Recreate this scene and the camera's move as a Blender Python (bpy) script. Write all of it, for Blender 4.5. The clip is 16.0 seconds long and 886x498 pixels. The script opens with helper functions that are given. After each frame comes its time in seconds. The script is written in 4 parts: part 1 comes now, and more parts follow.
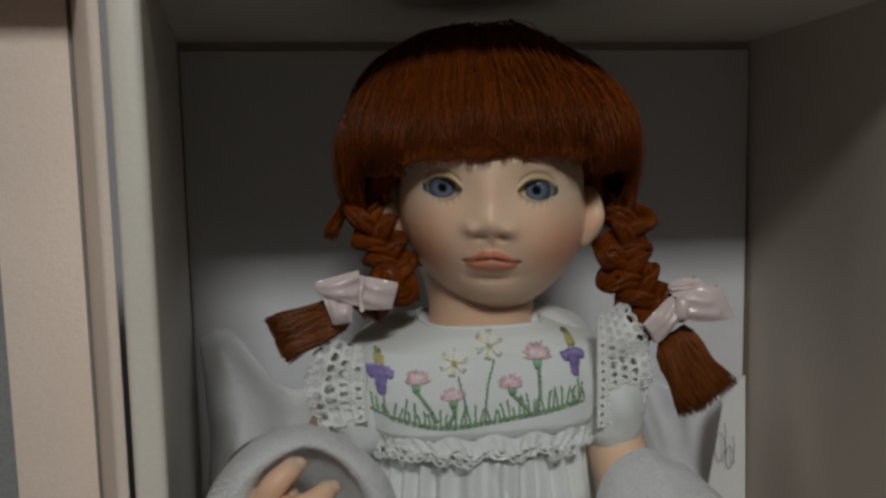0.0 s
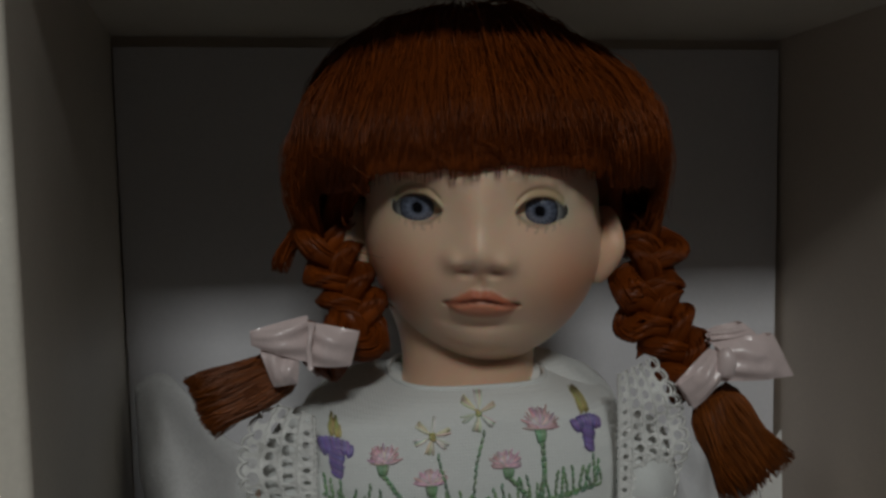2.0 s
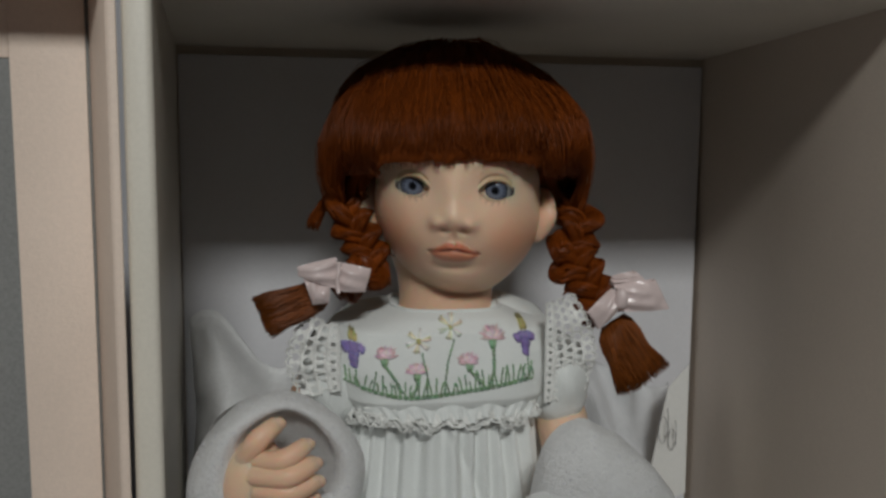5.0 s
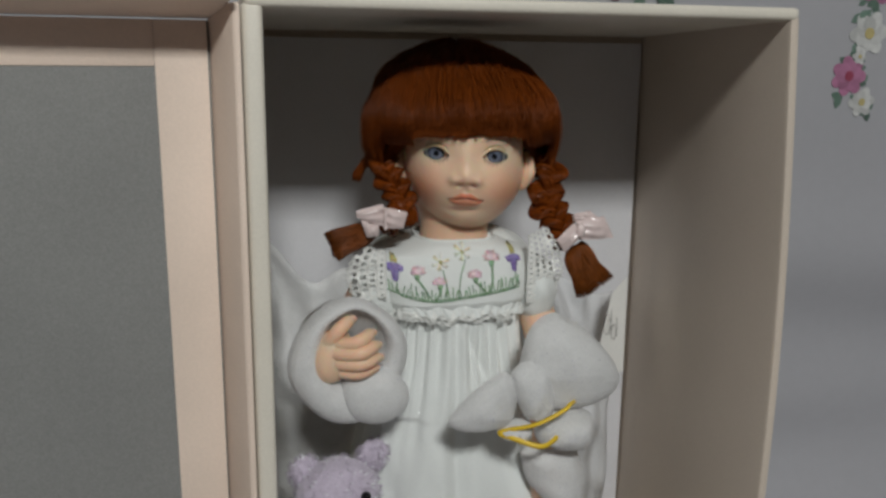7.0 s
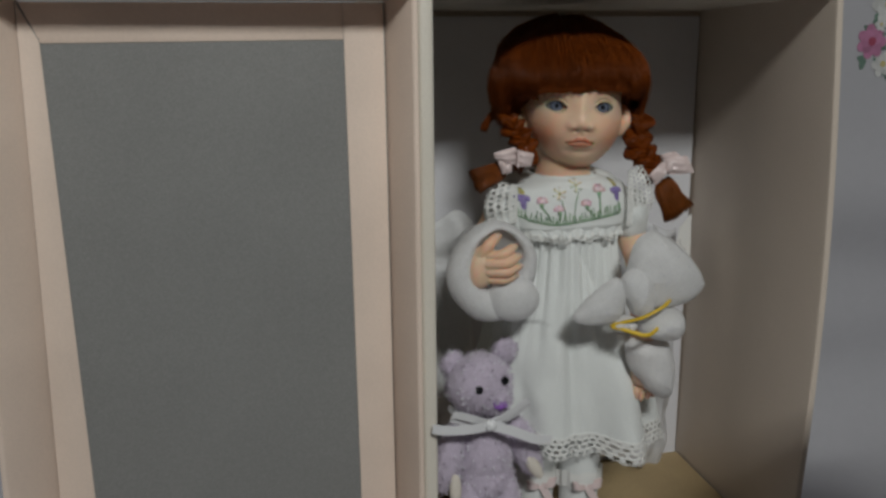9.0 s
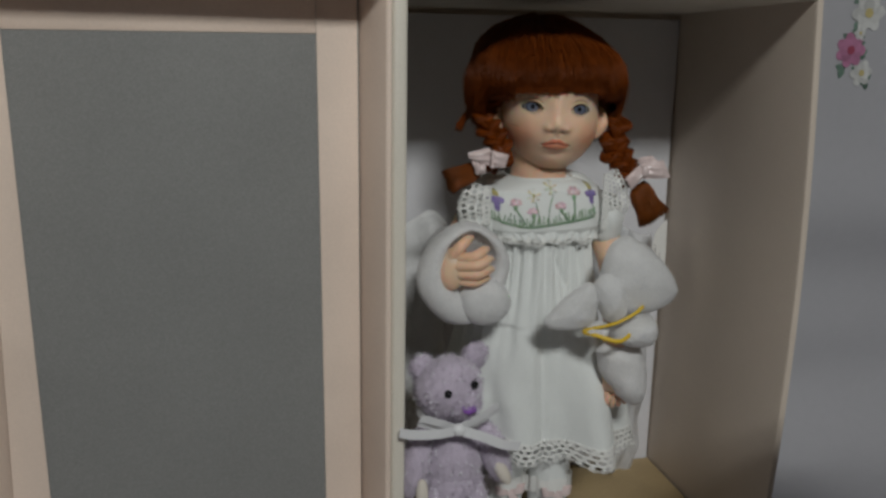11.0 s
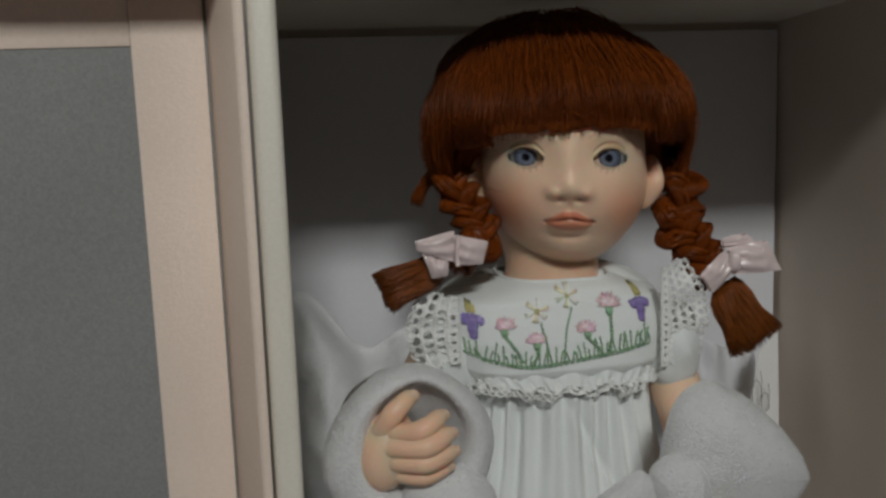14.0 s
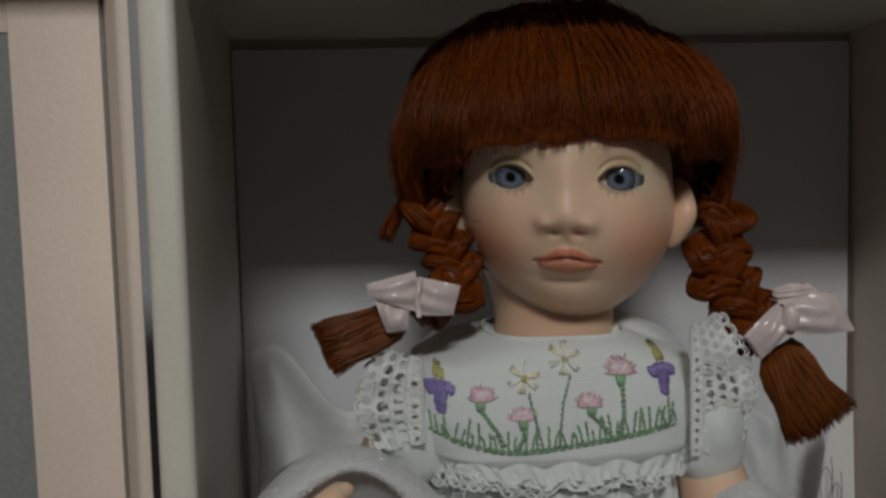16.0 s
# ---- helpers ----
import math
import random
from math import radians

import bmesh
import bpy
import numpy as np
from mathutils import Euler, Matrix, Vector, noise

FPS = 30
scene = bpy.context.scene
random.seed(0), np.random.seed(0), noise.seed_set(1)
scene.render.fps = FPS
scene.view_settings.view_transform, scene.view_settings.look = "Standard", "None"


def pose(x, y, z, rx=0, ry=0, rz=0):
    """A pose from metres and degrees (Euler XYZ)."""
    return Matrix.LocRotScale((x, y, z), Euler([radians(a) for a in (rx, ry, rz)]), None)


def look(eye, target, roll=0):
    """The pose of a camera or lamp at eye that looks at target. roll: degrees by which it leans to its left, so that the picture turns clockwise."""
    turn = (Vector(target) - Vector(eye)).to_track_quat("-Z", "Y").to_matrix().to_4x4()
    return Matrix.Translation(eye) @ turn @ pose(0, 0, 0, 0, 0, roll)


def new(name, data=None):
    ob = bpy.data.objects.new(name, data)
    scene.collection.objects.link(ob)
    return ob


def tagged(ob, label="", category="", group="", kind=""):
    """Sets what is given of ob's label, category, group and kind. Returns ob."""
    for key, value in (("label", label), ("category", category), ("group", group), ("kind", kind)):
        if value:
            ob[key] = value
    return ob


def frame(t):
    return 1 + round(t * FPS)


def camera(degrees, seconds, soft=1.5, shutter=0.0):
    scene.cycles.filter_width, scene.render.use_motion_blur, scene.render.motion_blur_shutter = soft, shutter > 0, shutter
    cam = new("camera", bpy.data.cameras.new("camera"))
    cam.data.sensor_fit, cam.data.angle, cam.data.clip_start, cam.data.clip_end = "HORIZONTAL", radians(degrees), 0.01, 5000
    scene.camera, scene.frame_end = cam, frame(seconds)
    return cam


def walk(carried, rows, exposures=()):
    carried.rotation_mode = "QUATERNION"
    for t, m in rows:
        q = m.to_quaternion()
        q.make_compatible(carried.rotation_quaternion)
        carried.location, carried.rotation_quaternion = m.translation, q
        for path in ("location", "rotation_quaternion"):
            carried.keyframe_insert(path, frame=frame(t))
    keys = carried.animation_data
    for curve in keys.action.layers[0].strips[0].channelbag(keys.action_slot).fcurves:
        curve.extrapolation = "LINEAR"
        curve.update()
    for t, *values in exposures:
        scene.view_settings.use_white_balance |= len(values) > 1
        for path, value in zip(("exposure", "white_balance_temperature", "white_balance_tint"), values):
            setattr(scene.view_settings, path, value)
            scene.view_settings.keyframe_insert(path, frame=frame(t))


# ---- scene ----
cam = camera(55.0, 16.0, soft=2.9)
PATH = [
    (0, (0.0454, -0.2355, 0.3478), (0.1138, 0.2567, 0.2924), -1.16),
    (0.5, (0.0484, -0.2093, 0.3518), (0.1287, 0.2799, 0.2862), -1.07),
    (1, (0.0555, -0.1858, 0.3532), (0.1325, 0.3034, 0.2846), -0.93),
    (1.5, (0.0559, -0.1790, 0.3517), (0.1326, 0.3130, 0.3063), -1.14),
    (2, (0.0576, -0.1761, 0.3450), (0.1314, 0.3166, 0.3020), -1.01),
    (2.5, (0.0691, -0.1786, 0.3370), (0.1028, 0.3191, 0.3031), -0.73),
    (3, (0.0574, -0.1857, 0.3491), (0.1236, 0.3075, 0.3072), -0.44),
    (3.5, (0.0567, -0.2074, 0.3622), (0.1327, 0.2808, 0.2968), 0.20),
    (4, (0.0532, -0.2323, 0.3512), (0.1281, 0.2588, 0.2973), -0.11),
    (4.2, (0.0508, -0.2430, 0.3449), (0.1256, 0.2490, 0.2967), 0.17),
    (6.3, (0.0182, -0.3308, 0.3684), (0.1082, 0.1551, 0.2760), 0.28),
    (6.5, (0.0076, -0.3486, 0.3721), (0.1076, 0.1343, 0.2731), -0.27),
    (7, (-0.0069, -0.3860, 0.3793), (0.1009, 0.0909, 0.2745), 0.68),
    (7.5, (-0.0465, -0.4335, 0.3769), (0.0812, 0.0384, 0.2720), -0.41),
    (8, (-0.0858, -0.4809, 0.3744), (0.0495, -0.0099, 0.2755), -0.13),
    (8.5, (-0.1014, -0.4755, 0.3742), (0.0123, -0.0002, 0.2684), -0.41),
    (9, (-0.1044, -0.4784, 0.3721), (0.0031, -0.0037, 0.2579), -0.52),
    (9.2, (-0.1034, -0.4805, 0.3703), (0.0059, -0.0068, 0.2535), -0.35),
    (11.3, (-0.0960, -0.4654, 0.3719), (0.0262, 0.0059, 0.2577), 1.38),
    (11.5, (-0.0952, -0.4619, 0.3726), (0.0306, 0.0107, 0.2684), 1.25),
    (12, (-0.0945, -0.4553, 0.3733), (0.0306, 0.0206, 0.2846), 0.43),
    (12.5, (-0.0904, -0.4407, 0.3719), (0.0317, 0.0349, 0.2780), -0.86),
    (13, (-0.0511, -0.3851, 0.3632), (0.0504, 0.0966, 0.2756), -1.89),
    (13.5, (-0.0124, -0.3115, 0.3537), (0.0588, 0.1770, 0.2744), -2.05),
    (14, (0.0114, -0.2685, 0.3463), (0.0787, 0.2225, 0.2798), -1.95),
    (14.5, (0.0320, -0.2349, 0.3392), (0.0979, 0.2586, 0.2927), -1.44),
    (15, (0.0477, -0.2134, 0.3361), (0.0943, 0.2825, 0.2921), -2.42),
    (15.5, (0.0496, -0.2088, 0.3358), (0.0861, 0.2887, 0.3006), -2.34),
    (16, (0.0487, -0.2055, 0.3353), (0.0793, 0.2923, 0.2994), -1.47),
]
walk(cam, [(t, look(eye, target, roll)) for t, eye, target, roll in PATH],
     [(0, -0.75), (1, -1.15), (1.5, -1.35), (2.5, -1.3), (3.5, -1.15), (4.2, -0.85), (6.3, -0.2), (7.5, -0.12), (8, -0.25), (9, -0.45), (11.5, -0.48), (12.5, -0.4), (13, -0.55), (14, -0.55), (15, -0.7), (16, -0.85)])

# ---- light: a two-tube ceiling fitting in front of the table, in a closed room ----
def area_lamp(name, eye, target, sx, sy, watts, colour):
    data = bpy.data.lights.new(name, "AREA")
    data.shape, data.size, data.size_y, data.energy, data.color = "RECTANGLE", sx, sy, watts, colour
    ob = new(name, data)
    ob.matrix_world = look(eye, target)
    return ob


LAMP = 18.0
area_lamp("tube_lamp", (0.0, -1.81, 1.68), (0.1, 0, 0.3), 0.45, 0.12, LAMP, (0.975, 1.0, 0.98))
area_lamp("tube_lamp", (0.0, -2.03, 1.68), (0.1, 0, 0.3), 0.45, 0.12, LAMP, (0.975, 1.0, 0.98))
world = bpy.data.worlds.new("room_air")
world.use_nodes = True
world.node_tree.nodes["Background"].inputs[0].default_value = (0.9, 0.92, 1.0, 1)
world.node_tree.nodes["Background"].inputs[1].default_value = 0.012
scene.world = world


# ---- materials ----
def material(name, colour, rough=0.6, metal=0.0, spec=0.5, grain=(0, 0), blotch=(0, 0), bump=(0, 0), tint=False, sheen=0.0, coat=0.0,
             sub=0.0, island=0.0, through_light=0.0, stretch=None, weave=0.0, aniso=0.0):
    """A surface with fine grain, larger blotches and relief. Pairs are (scale, amount)."""
    m = bpy.data.materials.new(name)
    m.use_nodes = True
    nt = m.node_tree
    p = nt.nodes["Principled BSDF"]
    p.inputs["Roughness"].default_value, p.inputs["Metallic"].default_value = rough, metal
    p.inputs["Specular IOR Level"].default_value = spec
    p.inputs["Sheen Weight"].default_value, p.inputs["Coat Weight"].default_value = sheen, coat
    p.inputs["Coat Roughness"].default_value = 0.12
    p.inputs["Subsurface Weight"].default_value, p.inputs["Subsurface Scale"].default_value = sub, 0.004
    p.inputs["Anisotropic"].default_value = aniso
    link, node = nt.links.new, nt.nodes.new
    coord = node("ShaderNodeTexCoord").outputs["Object"]
    if stretch:
        mp = node("ShaderNodeMapping")
        mp.inputs["Scale"].default_value = stretch
        link(coord, mp.inputs["Vector"])
        coord = mp.outputs["Vector"]
    if tint:
        at = node("ShaderNodeAttribute")
        at.attribute_name = "tint"
        out = at.outputs["Color"]
    else:
        rgb = node("ShaderNodeRGB")
        rgb.outputs[0].default_value = (*colour, 1)
        out = rgb.outputs[0]

    def vary(out, fac, amount):
        ramp = node("ShaderNodeMapRange")
        ramp.inputs["To Min"].default_value, ramp.inputs["To Max"].default_value = 1 - amount, 1 + amount
        link(fac, ramp.inputs["Value"])
        mix = node("ShaderNodeVectorMath")
        mix.operation = "SCALE"
        link(out, mix.inputs[0])
        link(ramp.outputs[0], mix.inputs["Scale"])
        return mix.outputs[0]

    for scale, amount in (grain, blotch):
        if amount:
            n = node("ShaderNodeTexNoise")
            n.inputs["Scale"].default_value, n.inputs["Detail"].default_value = scale, 4
            link(coord, n.inputs["Vector"])
            out = vary(out, n.outputs["Fac"], amount * 1.6)
    if island:
        g = node("ShaderNodeNewGeometry")
        out = vary(out, g.outputs["Random Per Island"], island)
    link(out, p.inputs["Base Color"])
    height = None
    if bump[1]:
        n = node("ShaderNodeTexNoise")
        n.inputs["Scale"].default_value, n.inputs["Detail"].default_value = bump[0], 5
        link(coord, n.inputs["Vector"])
        height = n.outputs["Fac"]
        if weave:
            add = None
            for axis in ("X", "Z"):
                w = node("ShaderNodeTexWave")
                w.bands_direction = axis
                w.inputs["Scale"].default_value, w.inputs["Distortion"].default_value = weave, 1.5
                w.inputs["Detail Scale"].default_value = 3
                link(coord, w.inputs["Vector"])
                ad = node("ShaderNodeMath")
                ad.operation = "ADD"
                link(height if add is None else add, ad.inputs[0])
                link(w.outputs["Fac"], ad.inputs[1])
                add = ad.outputs[0]
            height = add
        b = node("ShaderNodeBump")
        b.inputs["Strength"].default_value, b.inputs["Distance"].default_value = bump[1], 0.001
        link(height, b.inputs["Height"])
        link(b.outputs[0], p.inputs["Normal"])
    if through_light:
        tr = node("ShaderNodeBsdfTranslucent")
        link(out, tr.inputs["Color"])
        mx = node("ShaderNodeMixShader")
        mx.inputs[0].default_value = through_light
        link(p.outputs[0], mx.inputs[1])
        link(tr.outputs[0], mx.inputs[2])
        link(mx.outputs[0], nt.nodes["Material Output"].inputs["Surface"])
    return m


CREAM = material("cream_card", (0.64, 0.55, 0.465), 0.55, grain=(900, 0.05), blotch=(14, 0.05), bump=(1500, 0.12))
RIM = material("cream_rim_card", (0.74, 0.69, 0.60), 0.45, grain=(700, 0.05), blotch=(20, 0.06), bump=(900, 0.12))
PINK = material("pink_card", (0.81, 0.66, 0.555), 0.6, grain=(700, 0.05), blotch=(11, 0.12), bump=(1200, 0.15))
GREY = material("grey_board", (0.245, 0.245, 0.238), 0.85, spec=0.2, grain=(1100, 0.16), blotch=(12, 0.07), bump=(1500, 0.2))
WHITE_CARD = material("white_board", (0.66, 0.65, 0.67), 0.7, spec=0.3, grain=(600, 0.03), blotch=(10, 0.04), bump=(700, 0.1))
TAN = material("tan_card", (0.47, 0.35, 0.19), 0.75, grain=(500, 0.08), blotch=(25, 0.1), bump=(600, 0.2))
KRAFT = material("brown_cardboard", (0.22, 0.14, 0.075), 0.85, grain=(300, 0.1), blotch=(12, 0.12), bump=(400, 0.3))
CLOTH = material("lilac_grey_paper", (0.40, 0.395, 0.42), 0.8, spec=0.25, grain=(120, 0.02), blotch=(5, 0.05), bump=(90, 0.1))
PLASTER = material("room_plaster", (0.28, 0.27, 0.255), 0.9, grain=(60, 0.03), blotch=(2, 0.05), bump=(80, 0.1))
FLOORING = material("room_carpet", (0.16, 0.13, 0.10), 0.95, grain=(200, 0.2), blotch=(3, 0.1), bump=(300, 0.4))
SKIN = material("bisque_porcelain", (0.8, 0.6, 0.5), 0.42, spec=0.35, grain=(500, 0.012), blotch=(40, 0.02), tint=True, sub=0.35)
EYE = material("glass_eye", (0.8, 0.8, 0.8), 0.06, spec=0.7, tint=True, coat=0.6)
HAIR = material("auburn_mohair", (0.168, 0.036, 0.0032), 0.42, spec=0.22, island=0.26, grain=(300, 0.12), blotch=(60, 0.15))
# same mohair, brighter: the light on the loose tails is put into its colour
HAIR_LIT = material("auburn_mohair_lit_ends", (0.205, 0.055, 0.0075), 0.42, spec=0.30, island=0.35, grain=(300, 0.12), blotch=(60, 0.15))
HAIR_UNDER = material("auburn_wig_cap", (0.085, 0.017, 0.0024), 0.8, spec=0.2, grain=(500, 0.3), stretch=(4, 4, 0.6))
LINEN = material("white_cotton", (0.86, 0.88, 0.86), 0.85, spec=0.2, grain=(900, 0.02), blotch=(30, 0.02), bump=(1600, 0.16), sheen=0.15, weave=420,
                 through_light=0.12)
LACE = material("white_lace_thread", (0.90, 0.90, 0.87), 0.8, spec=0.25, island=0.08, through_light=0.15)
SATIN = material("pale_pink_satin", (0.80, 0.66, 0.64), 0.20, spec=0.9, grain=(900, 0.05), bump=(700, 0.14), sheen=0.2, stretch=(3, 1, 1), through_light=0.12)
THREAD = material("silk_thread", (0.5, 0.5, 0.5), 0.38, spec=0.55, tint=True, island=0.22)
FOAM = material("white_foam_sheet", (0.94, 0.935, 0.93), 0.30, spec=0.7, grain=(900, 0.08), blotch=(70, 0.08), bump=(1500, 1.0), through_light=0.22)
TISSUE = material("white_tissue", (0.78, 0.78, 0.79), 0.7, grain=(300, 0.03), blotch=(40, 0.05), bump=(260, 0.4), through_light=0.3)
RUBBER = material("yellow_rubber", (0.78, 0.52, 0.03), 0.45, grain=(500, 0.08), bump=(600, 0.1))
PLUSH = material("lilac_plush", (0.55, 0.48, 0.58), 0.95, spec=0.15, grain=(900, 0.14), blotch=(70, 0.1), bump=(900, 0.6), sheen=0.5)
FUZZ = material("lilac_pile", (0.64, 0.57, 0.67), 0.7, spec=0.35, island=0.3, through_light=0.2)
# near-white: stands in for the sparkle on foam and plush
GLINT = material("painted_glint", (0.90, 0.89, 0.94), 0.15, spec=1.0, island=0.08)
PAW = material("cream_felt", (0.72, 0.66, 0.58), 0.9, spec=0.15, grain=(900, 0.08), bump=(900, 0.4))
BEAD = material("black_bead", (0.008, 0.008, 0.010), 0.08, spec=0.6)
PURPLE = material("purple_floss", (0.30, 0.12, 0.48), 0.5, island=0.2, grain=(900, 0.1))
WHITE_SATIN = material("white_satin", (0.88, 0.88, 0.89), 0.20, spec=0.6, grain=(900, 0.04), bump=(700, 0.1), through_light=0.12)
PAPER = material("white_paper_tag", (0.78, 0.77, 0.74), 0.7, grain=(500, 0.03), blotch=(30, 0.04), bump=(500, 0.1))
INK = material("grey_ink", (0.12, 0.11, 0.11), 0.7)
PRINT = material("printed_ink", (0.5, 0.5, 0.5), 0.75, spec=0.25, tint=True, grain=(250, 0.12))
SHOE = material("pink_shoe_leather", (0.70, 0.48, 0.52), 0.4, grain=(400, 0.05), bump=(500, 0.1))
STEEL = material("white_enamel", (0.75, 0.75, 0.73), 0.4, grain=(60, 0.03), blotch=(6, 0.04))


# ---- mesh building ----
class Shape:
    """Vertices, faces, their material slots and colours, gathered for one mesh."""

    def __init__(self):
        self.v, self.f, self.m, self.c = [], [], [], []

    def grid(self, fn, nu, nv, slot=0, wrap_u=False, wrap_v=False, col=(1, 1, 1), keep=None):
        base, mu, mv = len(self.v), nu if wrap_u else nu + 1, nv if wrap_v else nv + 1
        for j in range(mv):
            for i in range(mu):
                p = fn(i / nu, j / nv)
                self.v.append(tuple(p))
                self.c.append(col(i / nu, j / nv, p) if callable(col) else col)
        for j in range(nv):
            for i in range(nu):
                if keep and not keep((i + 0.5) / nu, (j + 0.5) / nv):
                    continue
                a, b = base + j * mu + i, base + j * mu + (i + 1) % mu
                jj = (j + 1) % mv
                self.f.append((a, b, base + jj * mu + (i + 1) % mu, base + jj * mu + i))
                self.m.append(slot)
        return self

    def tube(self, pts, radii, sides=5, slot=0, col=(1, 1, 1), flat=1.0):
        pts = [Vector(p) for p in pts]
        n = len(pts)
        radii = radii if hasattr(radii, "__len__") else [radii] * n
        base, side = len(self.v), None
        for i, p in enumerate(pts):
            d = (pts[min(i + 1, n - 1)] - pts[max(i - 1, 0)])
            d = d.normalized() if d.length > 1e-9 else Vector((0, 0, 1))
            if side is None:
                side = d.cross(Vector((0.2, 1, 0.1))).normalized()
            side = (side - d * side.dot(d)).normalized()
            up = d.cross(side)
            for k in range(sides):
                a = 2 * math.pi * k / sides
                self.v.append(tuple(p + (side * math.cos(a) + up * math.sin(a) * flat) * radii[i]))
                self.c.append(col)
        for i in range(n - 1):
            for k in range(sides):
                a, b = base + i * sides + k, base + i * sides + (k + 1) % sides
                self.f.append((a, b, b + sides, a + sides))
                self.m.append(slot)
        for start in (base, base + (n - 1) * sides):
            self.f.append(tuple(range(start, start + sides)))
            self.m.append(slot)
        return self

    def ball(self, c, r, slot=0, nu=24, nv=14, col=(1, 1, 1), turn=None, lump=0.0, scale=60):
        r = r if hasattr(r, "__len__") else (r, r, r)

        def fn(u, v):
            a, b = 2 * math.pi * u, math.pi * (v * 0.998 + 0.001)
            d = Vector((math.sin(b) * math.cos(a), math.sin(b) * math.sin(a), math.cos(b)))
            q = Vector((d.x * r[0], d.y * r[1], d.z * r[2]))
            if turn:
                q = turn @ q
            q += Vector(c)
            return q + d * noise.noise(q * scale) * lump if lump else q

        return self.grid(fn, nu, nv, slot, True, False, col)

    def ribbon(self, pts, half, width, slot=0, thick=0.0003, steps=3, col=(1, 1, 1)):
        """A band along pts; half gives the direction across it, width its width."""
        pts = [Vector(p) for p in pts]
        n = len(pts) - 1
        across = [Vector(h).normalized() for h in half] if hasattr(half[0], "__len__") else [Vector(half).normalized()] * (n + 1)
        ws = width if hasattr(width, "__len__") else [width] * (n + 1)
        for s in (0, 1):
            def fn(u, v, s=s):
                x = u * n
                i = min(int(x), n - 1)
                k = x - i
                k2 = k * k * (3 - 2 * k)
                p = pts[i].lerp(pts[i + 1], k)
                d = across[i].lerp(across[i + 1], k2)
                w = ws[i] * (1 - k) + ws[i + 1] * k
                t = (pts[i + 1] - pts[i]).cross(d).normalized() * thick * s
                return p + d * w * (v - 0.5) + t + Vector((0, 0, 0))
            self.grid(fn, n * 2, steps, slot, col=col)
        return self

    def mesh(self, name, mats, smooth=True):
        me = bpy.data.meshes.new(name)
        me.from_pydata(self.v, [], self.f)
        for m in mats:
            me.materials.append(m)
        me.polygons.foreach_set("material_index", self.m)
        me.polygons.foreach_set("use_smooth", [smooth] * len(self.f))
        if any(c != (1, 1, 1) for c in self.c[:: max(1, len(self.c) // 500)]) or len(set(self.c)) > 1:
            at = me.attributes.new("tint", "FLOAT_COLOR", "POINT")
            at.data.foreach_set("color", [x for c in self.c for x in (*c[:3], 1.0)])
        me.update()
        return me


def part(name, shape, mats, parent=None, label="", smooth=True):
    mats = mats if isinstance(mats, (list, tuple)) else [mats]
    ob = new(name, shape.mesh(name, mats, smooth))
    if parent:
        ob.parent = parent
    if label:
        ob["label"] = label
    return ob


def board(corners, thick, bevel=0.001, seg=2, bend=None):
    """A bevelled slab from four corners of its front face; it grows by thick along the face's normal (right-handed)."""
    bm = bmesh.new()
    c = [Vector(p) for p in corners]
    nrm = (c[1] - c[0]).cross(c[3] - c[0]).normalized() * thick
    lo, hi = [bm.verts.new(p) for p in c], [bm.verts.new(p + nrm) for p in c]
    bm.faces.new(lo[::-1])
    bm.faces.new(hi)
    for i in range(4):
        bm.faces.new((lo[i], lo[(i + 1) % 4], hi[(i + 1) % 4], hi[i]))
    bmesh.ops.recalc_face_normals(bm, faces=bm.faces)
    if bevel:
        bmesh.ops.bevel(bm, geom=list(bm.edges), offset=bevel, segments=seg, affect="EDGES", profile=0.5)
    return bm


def slab(name, corners, thick, mat, parent=None, label="", bevel=0.001, seg=2):
    bm = board(corners, thick, bevel, seg)
    me = bpy.data.meshes.new(name)
    bm.to_mesh(me)
    bm.free()
    me.materials.append(mat)
    me.polygons.foreach_set("use_smooth", [True] * len(me.polygons))
    me.set_sharp_from_angle(angle=radians(50))
    ob = new(name, me)
    if parent:
        ob.parent = parent
    if label:
        ob["label"] = label
    return ob


def box(name, lo, hi, mat, parent=None, label="", bevel=0.001, seg=2):
    (a, b, c), (d, e, f) = lo, hi
    return slab(name, [(a, b, c), (d, b, c), (d, e, c), (a, e, c)], f - c, mat, parent, label, bevel, seg)


def empty(name, at, label, category, group=""):
    ob = new(name)
    ob.location, ob.empty_display_size = at, 0.02
    tagged(ob, label, category, group)
    return ob


def fix(ob):
    """Children were built in world places: hold them there."""
    bpy.context.view_layer.update()
    for c in ob.children:
        c.matrix_parent_inverse = ob.matrix_world.inverted()
    return ob


# ---- the room ----
for name, lo, hi, mat in (
        ("floor", (-2.6, -3.6, -0.79), (2.6, 0.56, -0.74), FLOORING), ("ceiling", (-2.6, -3.6, 1.80), (2.6, 0.56, 1.85), PLASTER),
        ("wall_back", (-2.6, 0.46, -0.74), (2.6, 0.56, 1.80), PLASTER), ("wall_front", (-2.6, -3.7, -0.74), (2.6, -3.6, 1.80), PLASTER),
        ("wall_left", (-2.7, -3.6, -0.74), (-2.6, 0.46, 1.80), PLASTER), ("wall_right", (2.6, -3.6, -0.74), (2.7, 0.46, 1.80), PLASTER)):
    tagged(box(name, lo, hi, mat, bevel=0), "plain plastered room " + name.split("_")[0] if name != "floor" else "dark carpeted room floor", name.split("_")[0],
           kind="structure")

light = empty("ceiling_light", (0.0, -1.92, 1.80), "white twin-tube ceiling light fitting", "ceiling light")
box("housing", (-0.30, -2.15, 1.745), (0.30, -1.69, 1.80), STEEL, light, bevel=0.006)
